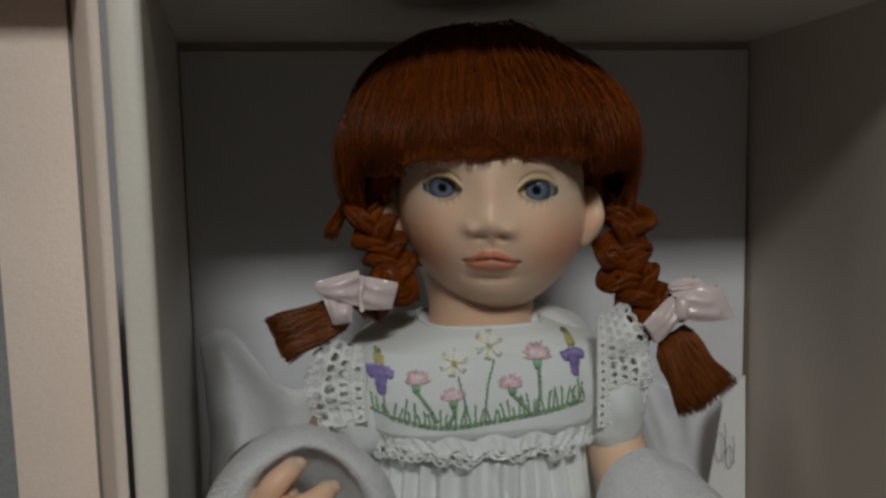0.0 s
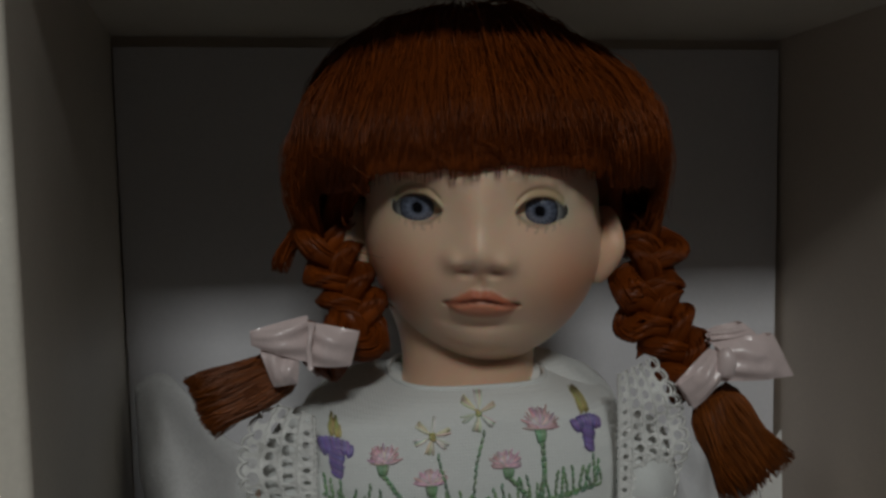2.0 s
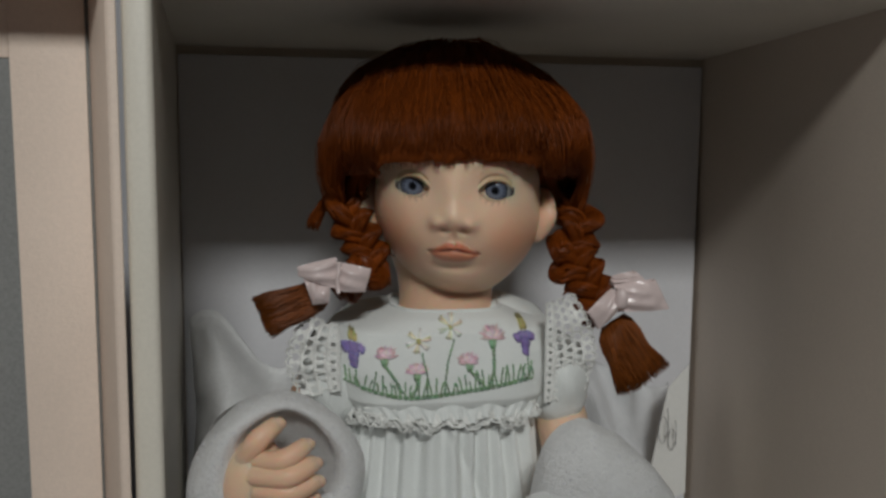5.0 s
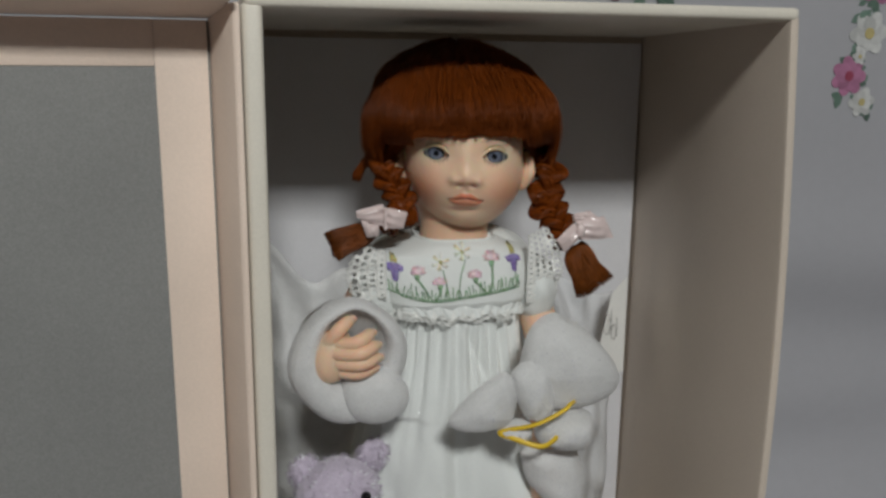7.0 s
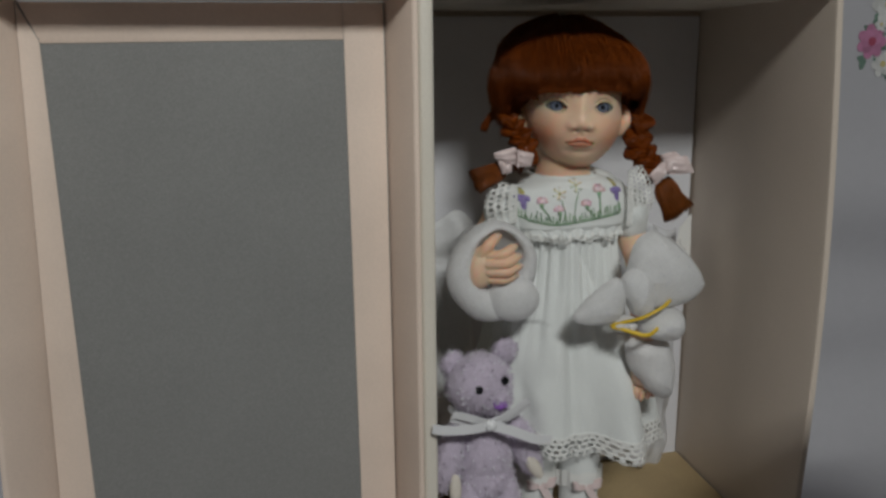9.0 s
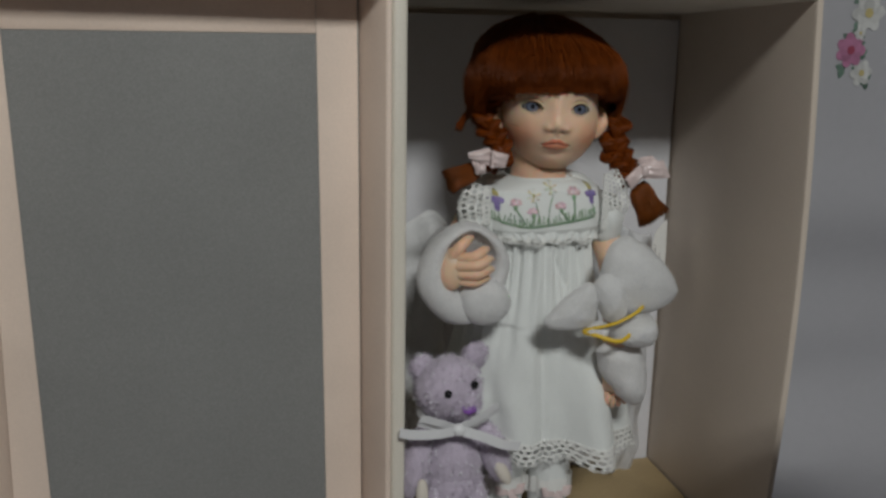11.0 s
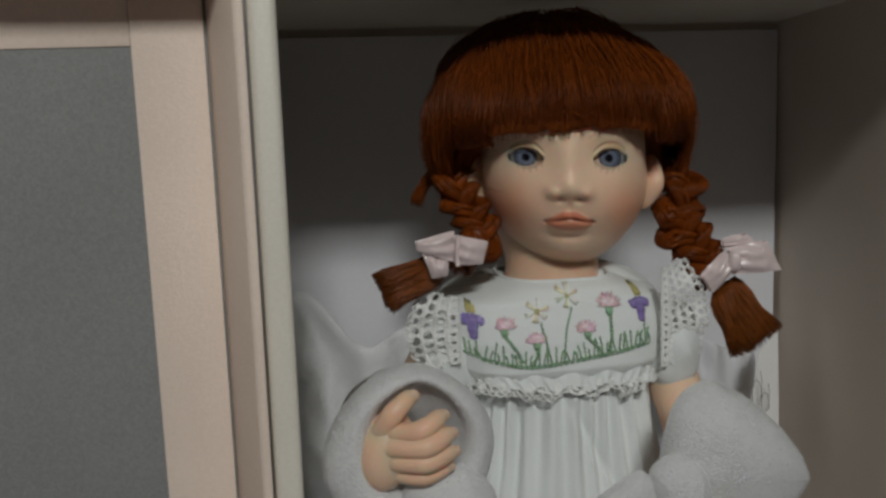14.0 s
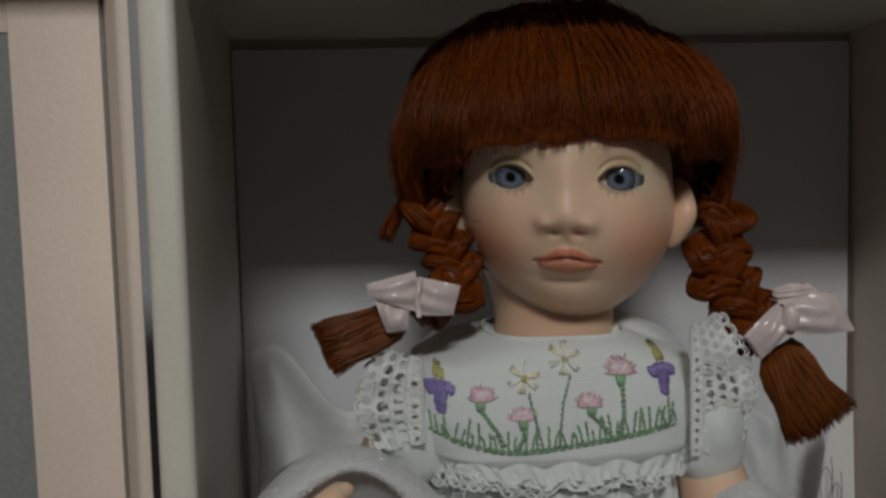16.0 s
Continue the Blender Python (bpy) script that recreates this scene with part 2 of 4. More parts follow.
fix(light)

table = empty("table", (0.1, -0.05, -0.74), "plain table under the paper backdrop", "table")
box("tabletop", (-0.75, -0.62, -0.044), (0.95, 0.42, -0.012), STEEL, table, bevel=0.004)
for x in (-0.7, 0.9):
    for y in (-0.56, 0.36):
        box("leg", (x - 0.025, y - 0.025, -0.74), (x + 0.025, y + 0.025, -0.044), STEEL, table, bevel=0.003)
fix(table)

# backdrop: one sheet of printed paper that hangs behind and sweeps out over the table
def sheet(u, v):
    x = -0.72 + 1.64 * u
    s = v * 1.62
    r, back, lo = 0.10, 0.222, -0.0105
    flat = back - r + 0.58
    if s < flat:
        y, z = -0.58 + s, lo
    elif s < flat + r * math.pi / 2:
        a = (s - flat) / r
        y, z = back - r + r * math.sin(a), lo + r - r * math.cos(a)
    else:
        y, z = back, lo + r + (s - flat - r * math.pi / 2)
    if z > 0.02:
        k = min(1, (z - 0.02) / 0.06)
        y += k * (0.006 * math.sin(z * 42 + x * 2.2) * math.exp(-((z - 0.16) / 0.13) ** 2) + 0.004 * noise.noise(Vector((x * 4, 0, z * 7))))
    return (x, y, z)


def hung(x, z, up=0.0005):
    """The hanging paper's surface at a height."""
    s = 0.70 + (z - (-0.0105) - 0.10) + (0.222 - 0.10 + 0.58 - 0.70) + 0.10 * math.pi / 2
    return sheet((x + 0.72) / 1.64, s / 1.62)[1] - up


drop = Shape().grid(sheet, 60, 140)
backdrop = part("backdrop", drop, CLOTH)
tagged(backdrop, "lilac-grey paper backdrop sheet with printed flowers", "backdrop", kind="structure")
solid = backdrop.modifiers.new("thickness", "SOLIDIFY")
solid.thickness, solid.offset = 0.0006, -1


def blossom(x, z, size, petals, colour, heart, turn=0.0, up=0.0005):
    s = Shape()
    for ring in range(2 if petals > 5 else 1):
        for k in range(petals):
            a = turn + 2 * math.pi * (k + 0.5 * ring) / petals
            rr = size * (0.58 - 0.24 * ring)
            cx, cz, jit = x + rr * math.cos(a), z + rr * math.sin(a), random.uniform(0.75, 1.1)
            shade = tuple(c * jit for c in colour)
            s.grid(lambda u, v, cx=cx, cz=cz, a=a, ring=ring: (
                cx + size * 0.5 * v * (0.75 * math.cos(2 * math.pi * u) * math.cos(a) - 0.6 * math.sin(2 * math.pi * u) * math.sin(a)), hung(cx, cz, up + 0.0002 + 0.0002 * ring),
                cz + size * 0.5 * v * (0.75 * math.cos(2 * math.pi * u) * math.sin(a) + 0.6 * math.sin(2 * math.pi * u) * math.cos(a))),
                12, 2, 0, True, False, shade)
    s.grid(lambda u, v: (x + size * 0.24 * v * math.cos(2 * math.pi * u), hung(x, z, up + 0.0008), z + size * 0.24 * v * math.sin(2 * math.pi * u)), 10, 2, 0, True, False, heart)
    return s


def leaves(pts, size, up=0.0004):
    s = Shape()
    for x, z in pts:
        for _ in range(5):
            a, ln = random.uniform(0, 6.28), size * random.uniform(0.6, 1.2)
            ox, oz = x + random.uniform(-1, 1) * size * 0.5, z + random.uniform(-1, 1) * size * 0.5
            g = random.uniform(0.6, 1.2)
            s.grid(lambda u, v: (ox + ln * u * math.cos(a) - ln * 0.3 * math.sin(math.pi * u) * (v - 0.5) * 2 * math.sin(a), hung(ox, oz, up),
                                 oz + ln * u * math.sin(a) + ln * 0.3 * math.sin(math.pi * u) * (v - 0.5) * 2 * math.cos(a)), 6, 2, 0,
                   col=(0.13 * g, 0.20 * g, 0.16 * g))
    return s


ROSE, DAISY, YOLK = (0.40, 0.17, 0.28), (0.54, 0.54, 0.53), (0.47, 0.39, 0.18)
garland = [(0.480, 0.452, 0.022, ROSE), (0.4765, 0.409, 0.019, DAISY), (0.4625, 0.3757, 0.017, ROSE), (0.4770, 0.3552, 0.013, DAISY), (0.4705, 0.391, 0.007, DAISY)]
for x, z, size, col in garland:
    part("printed_blossom", blossom(x, z, size, 7 if col == ROSE else 6, col, YOLK if col == DAISY else (0.3, 0.06, 0.1), x * 31), PRINT, backdrop,
         "printed pink rose" if col == ROSE else "printed white daisy")
part("printed_leaves", leaves([(0.470, 0.436), (0.468, 0.424), (0.474, 0.428), (0.468, 0.398), (0.466, 0.388), (0.472, 0.384), (0.470, 0.372), (0.455, 0.362), (0.484, 0.348), (0.470, 0.364), (0.462, 0.452), (0.494, 0.440), (0.466, 0.444)], 0.010), PRINT, backdrop,
     "printed green leaves")
slab("printed_panel", [(0.178, hung(0.24, 0.48, 0.0012), 0.4325), (0.299, hung(0.24, 0.48, 0.0012), 0.4330), (0.299, hung(0.24, 0.48, 0.0012), 0.56), (0.178, hung(0.24, 0.48, 0.0012), 0.56)], 0.0003, PAPER, backdrop, "white printed picture panel", 0)
for x, z, size, tone, heart in ((0.211, 0.455, 0.027, (0.66, 0.40, 0.47), (0.55, 0.22, 0.32)), (0.262, 0.451, 0.024, (0.62, 0.22, 0.36), (0.62, 0.30, 0.10)), (0.236, 0.472, 0.020, (0.64, 0.45, 0.50), (0.5, 0.2, 0.3)),
                                (0.222, 0.500, 0.026, (0.62, 0.22, 0.36), (0.42, 0.10, 0.2)), (0.268, 0.505, 0.024, (0.66, 0.40, 0.47), (0.42, 0.10, 0.2))):
    part("printed_blossom", blossom(x, z, size, 8, tone, heart, x * 17, 0.0022), PRINT, backdrop, "printed pink rose")
part("printed_leaves", leaves([(0.188, 0.447), (0.286, 0.440), (0.283, 0.458), (0.238, 0.450), (0.190, 0.48)], 0.016, 0.0020), PRINT, backdrop, "printed green leaves")

# ---- the doll's box ----
case = empty("doll_box", (0.125, 0.085, 0), "open cream cardboard doll box standing upright", "box")
T = 0.006


def bowed(u, v):
    """Round the wall's section (u) and up it (v): two flat faces, a rounded front edge, a slight outward bow."""
    sec = [(0.2545, 0.0025), (0.2555, 0.0006), (0.2575, 0.0), (0.2595, 0.0006), (0.2605, 0.0025), (0.2620, 0.090), (0.2635, 0.178), (0.2575, 0.178), (0.2560, 0.090)]
    x, y = sec[round(u * 9) % 9]
    return (x + 0.0085 * math.sin(math.pi * v) * (1 - 0.8 * y / 0.178), y, 0.405 * v)


wall = Shape().grid(bowed, 9, 24, 0, True)
wall.f += [tuple(range(9)), tuple(range(24 * 9, 25 * 9))]
wall.m += [0, 0]
wall = part("right_wall", wall, CREAM, case)
wall.data.set_sharp_from_angle(angle=radians(40))
slab("left_wall", [(-0.0091, 0.0, 0.0), (0.0, 0.0, 0.0), (-0.0185, 0.178, 0.0), (-0.0250, 0.178, 0.0)], 0.4055, RIM, case, "cream card wall with a rounded rim", bevel=0.0024, seg=3)
slab("top_wall", [(-0.0080, -0.0005, 0.4035), (0.2595, -0.0005, 0.4035), (0.2630, 0.178, 0.4005), (-0.0245, 0.178, 0.4005)], 0.0062, RIM, case, bevel=0.0022, seg=3)
slab("bottom_wall", [(-0.005, 0.0, 0.0), (0.2540, 0.0, 0.0), (0.2570, 0.178, 0.0), (-0.0180, 0.178, 0.0)], 0.006, CREAM, case)
box("back_wall", (-0.0180, 0.1728, 0.006), (0.2576, 0.1775, 0.4020), CREAM, case, bevel=0)
box("back_board", (-0.0168, 0.1690, 0.012), (0.2565, 0.1722, 0.3962), WHITE_CARD, case, "white backing board", bevel=0)
slab("floor_insert", [(0.004, 0.012, 0.0125), (0.2535, 0.012, 0.0125), (0.2560, 0.166, 0.0145), (-0.0150, 0.166, 0.0145)], 0.0015, TAN, case, "tan card floor insert", 0.0004)
fix(case)

# ---- its lid, stood beside it ----
lid = empty("box_lid", (-0.134, 0.035, 0), "pale pink cardboard box lid with grey board inside", "box lid")
def leaning(name, top, low, h, material_, parent, label=""):
    """An upright wall between a top and a bottom outline (four x, y pairs each)."""
    bm = bmesh.new()
    lo, hi = [bm.verts.new((x, y, 0.0)) for x, y in low], [bm.verts.new((x, y, h)) for x, y in top]
    bm.faces.new(lo[::-1])
    bm.faces.new(hi)
    for i in range(4):
        bm.faces.new((lo[i], lo[(i + 1) % 4], hi[(i + 1) % 4], hi[i]))
    bmesh.ops.bevel(bm, geom=list(bm.edges), offset=0.0012, segments=2, affect="EDGES", profile=0.5)
    me = bpy.data.meshes.new(name)
    bm.to_mesh(me)
    bm.free()
    me.materials.append(material_)
    me.polygons.foreach_set("use_smooth", [True] * len(me.polygons))
    me.set_sharp_from_angle(angle=radians(50))
    ob = new(name, me)
    ob.parent = parent
    return ob


YF, YB = -0.0030, 0.0235          # the lid's open edge and its board
leaning("right_wall", [(-0.0128, YF), (-0.0094, YF), (-0.0215, YB + 0.003), (-0.0247, YB + 0.003)], [(-0.0128, YF), (-0.0094, YF), (-0.0215, YB + 0.003), (-0.0247, YB + 0.003)], 0.4050, PINK, lid)
leaning("left_wall", [(-0.2450, YF), (-0.2415, YF), (-0.2180, YB + 0.003), (-0.2215, YB + 0.003)], [(-0.2530, YF), (-0.2495, YF), (-0.2285, YB + 0.003), (-0.2320, YB + 0.003)], 0.4035, PINK, lid)
slab("top_wall", [(-0.2450, YF - 0.011, 0.4095), (-0.0110, YF - 0.009, 0.4065), (-0.0220, YB + 0.003, 0.3990), (-0.2200, YB + 0.003, 0.3990)], 0.0034, PINK, lid, bevel=0.0013)
slab("bottom_wall", [(-0.2520, YF, 0.0), (-0.0130, YF, 0.0), (-0.0220, YB + 0.003, 0.0), (-0.2310, YB + 0.003, 0.0)], 0.0034, PINK, lid, bevel=0.0012)
slab("back_panel", [(-0.2310, YB + 0.0028, 0.0036), (-0.0240, YB + 0.0028, 0.0036), (-0.0240, YB + 0.0028, 0.3985), (-0.2205, YB + 0.0028, 0.3985)], 0.0022, GREY, lid, "speckled grey board", bevel=0.0005)
for q in ([(-0.0462, 0.004), (-0.0240, 0.004), (-0.0248, 0.3985), (-0.0480, 0.3985)], [(-0.2300, 0.004), (-0.2065, 0.004), (-0.2098, 0.3780), (-0.2196, 0.3980)],
          [(-0.2065, 0.004), (-0.0463, 0.004), (-0.0464, 0.030), (-0.2067, 0.030)]):
    slab("paper_margin", [(x, YB + 0.0004, z) for x, z in q], 0.0008, PINK, lid, "pink paper turned in over the board", bevel=0.0002)
slab("paper_margin", [(-0.2092, YB + 0.0007, 0.3770), (-0.0481, YB + 0.0007, 0.3780), (-0.0481, YB + 0.0007, 0.3985), (-0.2185, YB + 0.0007, 0.3985)], 0.0006, PINK, lid,
     "pink paper turned in over the board", 0.0002)
fix(lid)

# ---- shipping carton, corner in view ----
carton = empty("carton", (0.36, -0.29, -0.0099), "brown corrugated shipping carton with open flaps", "carton")
Z = -0.0099
for name, c in (("side_panel", [(0.235, -0.215, Z), (0.435, -0.235, Z), (0.435, -0.235, 0.205), (0.235, -0.215, 0.205)]),
                ("side_panel", [(0.215, -0.355, Z), (0.235, -0.215, Z), (0.235, -0.215, 0.205), (0.215, -0.355, 0.205)]),
                ("side_panel", [(0.215, -0.355, Z), (0.415, -0.375, Z), (0.415, -0.375, 0.205), (0.215, -0.355, 0.205)]),
                ("side_panel", [(0.415, -0.375, Z), (0.435, -0.235, Z), (0.435, -0.235, 0.205), (0.415, -0.375, 0.205)]),
                ("base_panel", [(0.220, -0.350, Z), (0.413, -0.370, Z), (0.430, -0.240, Z), (0.238, -0.220, Z)]),
                ("flap", [(0.1870, -0.198, 0.2370), (0.235, -0.214, 0.2080), (0.415, -0.236, 0.2080), (0.380, -0.205, 0.262), (0.205, -0.190, 0.276)]),
                ("flap", [(0.1870, -0.199, 0.2350), (0.233, -0.216, 0.2060), (0.214, -0.354, 0.2060), (0.170, -0.345, 0.200)])):
    if len(c) == 5:
        slab(name, [c[0], c[1], c[3], c[4]], 0.004, KRAFT, carton, bevel=0.001)
        continue
    slab(name, c, 0.004, KRAFT, carton, bevel=0.001)
fix(carton)
carton.location.x -= 0.007

# ---- the doll: one mesh ----
SKIN_S, EYE_S, HAIR_S, CAP_S, LINEN_S, LACE_S, SATIN_S, THREAD_S, SHOE_S, LIT_S = range(10)
DOLL_MATS = [SKIN, EYE, HAIR, HAIR_UNDER, LINEN, LACE, SATIN, THREAD, SHOE, HAIR_LIT]
doll = Shape()
HEAD = pose(0.1022, 0.0500, 0.3378, 3, 2.6, -12) @ Matrix(((1, 0, -0.055, 0), (0, 1, 0, 0), (0, 0, 1, 0), (0, 0, 0, 1)))     # head's own axes: x to its left hand's side in view, y back, z up
BASE, BLUSH, LIP = Vector((0.87, 0.61, 0.435)), Vector((0.82, 0.37, 0.21)), Vector((0.54, 0.16, 0.085))


def bell(x, z, cx, cz, sx, sz):
    return math.exp(-((x - cx) / sx) ** 2 - ((z - cz) / sz) ** 2)


def step(a, b, x):
    k = min(1, max(0, (x - a) / (b - a)))
    return k * k * (3 - 2 * k)


def almond(x, z, side):
    """How far inside the eye's opening a place of the face lies: above 0 inside."""
    ex, ez = (x - side * 0.0143) * side, z - 0.0006
    t = ex / 0.0058
    if abs(t) >= 1:
        return -abs(t) * 0.004
    ez -= 0.03 * ex
    top, low = 0.0031 * (1 - abs(t) ** 2.5), -0.0031 * (1 - abs(t) ** 2.2)
    return min(top - ez, ez - low)


def lips(x, z):
    """Inside the painted mouth: above 0; and the line between the lips."""
    mx, mz = x, z + 0.0203
    t = mx / 0.0092
    if abs(t) >= 1:
        return -1, 0
    line = 0.0006 * math.cos(t * 3.6) - 0.0002
    top = line + (0.0034 - 0.0009 * math.exp(-(t / 0.14) ** 2)) * (1 - abs(t) ** 1.5)
    low = line - 0.0050 * (1 - abs(t) ** 1.9)
    return min(top - mz, mz - low), mz - line


def face(u, v):
    a, b = 2 * math.pi * u, math.pi * (v ** 1.15) * 0.995 + 0.002
    d = Vector((math.sin(b) * math.cos(a), -math.cos(b), math.sin(b) * math.sin(a)))
    low = max(0, -d.z)
    x, z = d.x * 0.0311 * (1 + 0.07 * math.sin(math.pi * min(1, low * 1.1))), d.z * (0.0430 if d.z < 0 else 0.046)
    y = d.y * (0.0385 if d.y < 0 else 0.040) + 0.016 * step(0.014, 0.042, z)
    if d.y < 0.1:
        s = step(0.1, -0.3, d.y)
        k = 0.0
        k += 0.0036 * bell(x, z, 0, -0.0090, 0.0056, 0.0046) + 0.0018 * bell(x, z, 0, -0.001, 0.0048, 0.0085)
        for side in (-1, 1):
            k += 0.0022 * bell(x, z, side * 0.0060, -0.0106, 0.0025, 0.0025)
            k -= 0.0016 * bell(x, z, side * 0.0032, -0.0130, 0.0020, 0.0012)
            k -= 0.0020 * bell(x, z, side * 0.0115, 0.0010, 0.0080, 0.0065)
            k += 0.0024 * bell(x, z, side * 0.0160, -0.0155, 0.0105, 0.0095)
            k += 0.0012 * bell(x, z, side * 0.0140, 0.0100, 0.0090, 0.0040)
            q = almond(x, z, side)
            if q > -0.0022 and z > 0.0006:
                k += 0.0005 * step(0.0006, 0.0022, z) * math.exp(-((q + 0.0009) / 0.0007) ** 2)
            k -= 0.0034 * step(-0.0003, 0.0007, q)
            if z > 0.002:
                k -= 0.0003 * math.exp(-((q + 0.0024) / 0.0004) ** 2)
        inside, line = lips(x, z)
        if inside > -0.5:
            k += 0.0021 * step(-0.0002, 0.0020, inside) - 0.0015 * math.exp(-(line / 0.0006) ** 2) * step(0, 0.0006, inside + 0.0003)
        k += 0.0012 * bell(x, z, 0, -0.0206, 0.0105, 0.0065)
        k -= 0.0006 * bell(x, z, 0, -0.0158, 0.0013, 0.0020)
        k += 0.0024 * bell(x, z, 0, -0.0328, 0.0100, 0.0060) - 0.0010 * bell(x, z, 0, -0.0265, 0.0080, 0.0018)
        y -= k * s
    return Vector((x, y, z))


def face_colour(u, v, p):
    q = HEAD.inverted() @ Vector(p)
    c = BASE.copy()
    if q.y < 0.004:
        x, z = q.x, q.z
        for side in (-1, 1):
            c = c.lerp(BLUSH, 0.75 * bell(x, z, side * 0.0215, -0.0175, 0.0100, 0.0105))
            e = almond(x, z, side)
            c = c.lerp(Vector((0.62, 0.44, 0.24)), 0.75 * math.exp(-((e + 0.0016) / 0.0014) ** 2) * step(-0.003, 0.002, z))
            # lash line with the upper lid's shadow painted in
            c = c.lerp(Vector((0.035, 0.02, 0.013)), (0.40 + 0.58 * step(-0.001, 0.0015, z)) * math.exp(-((e + 0.0001) / 0.00055) ** 2))
            if z > 0.0025:
                c = c.lerp(Vector((0.34, 0.18, 0.09)), 0.6 * math.exp(-((e + 0.0027) / 0.0004) ** 2))
            lash = abs(math.sin((x - side * 0.0143) * 5200))
            if -0.0019 < e < -0.0002 and z < 0 and lash > 0.9:
                c = c.lerp(Vector((0.3, 0.18, 0.12)), 0.35)
            bx = (x - side * 0.0150) / 0.0085
            if abs(bx) < 1:
                bz = 0.0108 - 0.0022 * bx * bx + side * 0.0006 * bx
                c = c.lerp(Vector((0.36, 0.16, 0.08)), 0.42 * math.exp(-((z - bz) / 0.0006) ** 2) * (0.5 + 0.5 * math.sin(x * 9000)))
            c = c.lerp(Vector((0.34, 0.14, 0.09)), 0.6 * bell(x, z, side * 0.0034, -0.0131, 0.0021, 0.0009))
        inside, line = lips(x, z)
        if inside > -0.5:
            m = LIP.lerp(Vector((0.66, 0.26, 0.15)), 1.0 if line < 0 else 0.1)
            c = c.lerp(m, step(-0.0003, 0.0006, inside) * 0.95)
            c = c.lerp(Vector((0.22, 0.05, 0.035)), 0.95 * math.exp(-(line / 0.00042) ** 2) * step(-0.0004, 0.0003, inside))
    return (c.x, c.y, c.z)


doll.grid(lambda u, v: HEAD @ face(u, v), 300, 170, SKIN_S, True, False, face_colour)
# glass eyes
for side in (-1, 1):
    px_, pz_ = side * 0.0143, 0.0006
    ctr = Vector((px_, -0.0243, pz_))

    def eyeball(u, v, ctr=ctr):
        a, b = 2 * math.pi * u, math.pi * 0.55 * v + 0.001
        return HEAD @ (ctr + 0.0076 * Vector((math.sin(b) * math.cos(a), -math.cos(b), math.sin(b) * math.sin(a))))

    def eye_colour(u, v, p, ctr=ctr, side=side):
        q = HEAD.inverted() @ Vector(p) - ctr
        r = math.hypot(q.x + 0.0002, q.z - 0.0003)
        a = math.atan2(q.z, q.x)
        if r < 0.00125:
            return (0.006, 0.006, 0.008)
        if r < 0.0043:
            k = (r - 0.00125) / 0.00305
            s = 0.75 + 0.3 * math.sin(a * 23) * math.sin(a * 9 + 2) + 0.1 * math.sin(a * 41)
            edge = step(1.0, 0.72, k)
            inner = 1.0 + 0.9 * math.exp(-((k - 0.30) / 0.16) ** 2)
            return (0.105 * s * edge * inner + 0.010, 0.120 * s * edge * inner + 0.013, 0.160 * s * edge * inner + 0.022)
        # the white dims outward: shade of the lids put into its colour
        w = 0.26 * step(0.0066, 0.0042, r) + 0.03
        return (w, w, w * 0.97)

    doll.grid(eyeball, 72, 60, EYE_S, True, False, eye_colour)
    # upper lashes
    for k in range(22):
        t = -0.92 + 1.84 * k / 21
        top = 0.0031 * (1 - abs(t) ** 2.4)
        p0 = Vector((px_ + side * t * 0.0058, -0.0330 + 0.0030 * t * side * side * (1 if t > 0 else 0.3) * abs(t), pz_ + top - 0.0001))
        p1 = p0 + Vector((side * 0.0006 * t, -0.0007, 0.0004 + 0.0002 * random.random()))
        doll.tube([HEAD @ p0, HEAD @ p1], [0.00020, 0.00006], 4, THREAD_S, (0.03, 0.018, 0.012))
    # ear
    m = HEAD @ pose(side * 0.0312, -0.004, -0.0100, 0, side * 12, side * 35)
    doll.grid(lambda u, v, m=m: m @ Vector((0.0040 * math.cos(2 * math.pi * u) * math.sin(math.pi * v), 0.0068 * math.sin(2 * math.pi * u) * math.sin(math.pi * v) - 0.0015 * math.sin(math.pi * v) ** 8,
                                            -0.0105 * math.cos(math.pi * v))), 24, 20, SKIN_S, True, False, tuple(BASE.lerp(BLUSH, 0.25)))
# neck
doll.grid(lambda u, v: (0.0985 + (0.0182 + 0.0035 * (2 * v - 1) ** 2) * math.cos(2 * math.pi * u), 0.054 + (0.0175 + 0.003 * (2 * v - 1) ** 2) * math.sin(2 * math.pi * u), 0.278 + 0.032 * v),
          40, 12, SKIN_S, True, False, tuple(BASE.lerp(BLUSH, 0.22)))


# hair: an under-cap, then locks laid over it
def cap_point(d):
    q = Vector((d.x * 0.0495, d.y * (0.0465 if d.y < 0 else 0.046), d.z * (0.0490 if d.z > 0 else 0.040)))
    p = Vector((0.1025, 0.0570, 0.3415)) + q
    p.y += 0.017 * step(0.352, 0.390, p.z)
    lump = 0.0030 * noise.noise(d * 3.5) + 0.0016 * noise.noise(d * 9)
    p += d * lump * step(0.350, 0.362, p.z)
    # gathered below towards the roots of the plaits
    root = Vector((0.0650, 0.060, 0.318)) if p.x < 0.1025 else Vector((0.1440, 0.060, 0.318))
    return p.lerp(root, 0.75 * step(0.352, 0.316, p.z) * step(0.028, 0.040, abs(p.x - 0.1025)))


def cap(u, v):
    a, b = 2 * math.pi * u, math.pi * (0.001 + 0.72 * v)
    d = Vector((math.sin(b) * math.cos(a), math.sin(b) * math.sin(a), math.cos(b)))
    return cap_point(d)


def open_face(u, v):
    p = cap(u, v)
    return not (p.y < 0.050 and p.z < 0.3490 and 0.0700 < p.x < 0.1270) and not p.z < 0.3415 - 0.020 * step(0.036, 0.056, p.y)


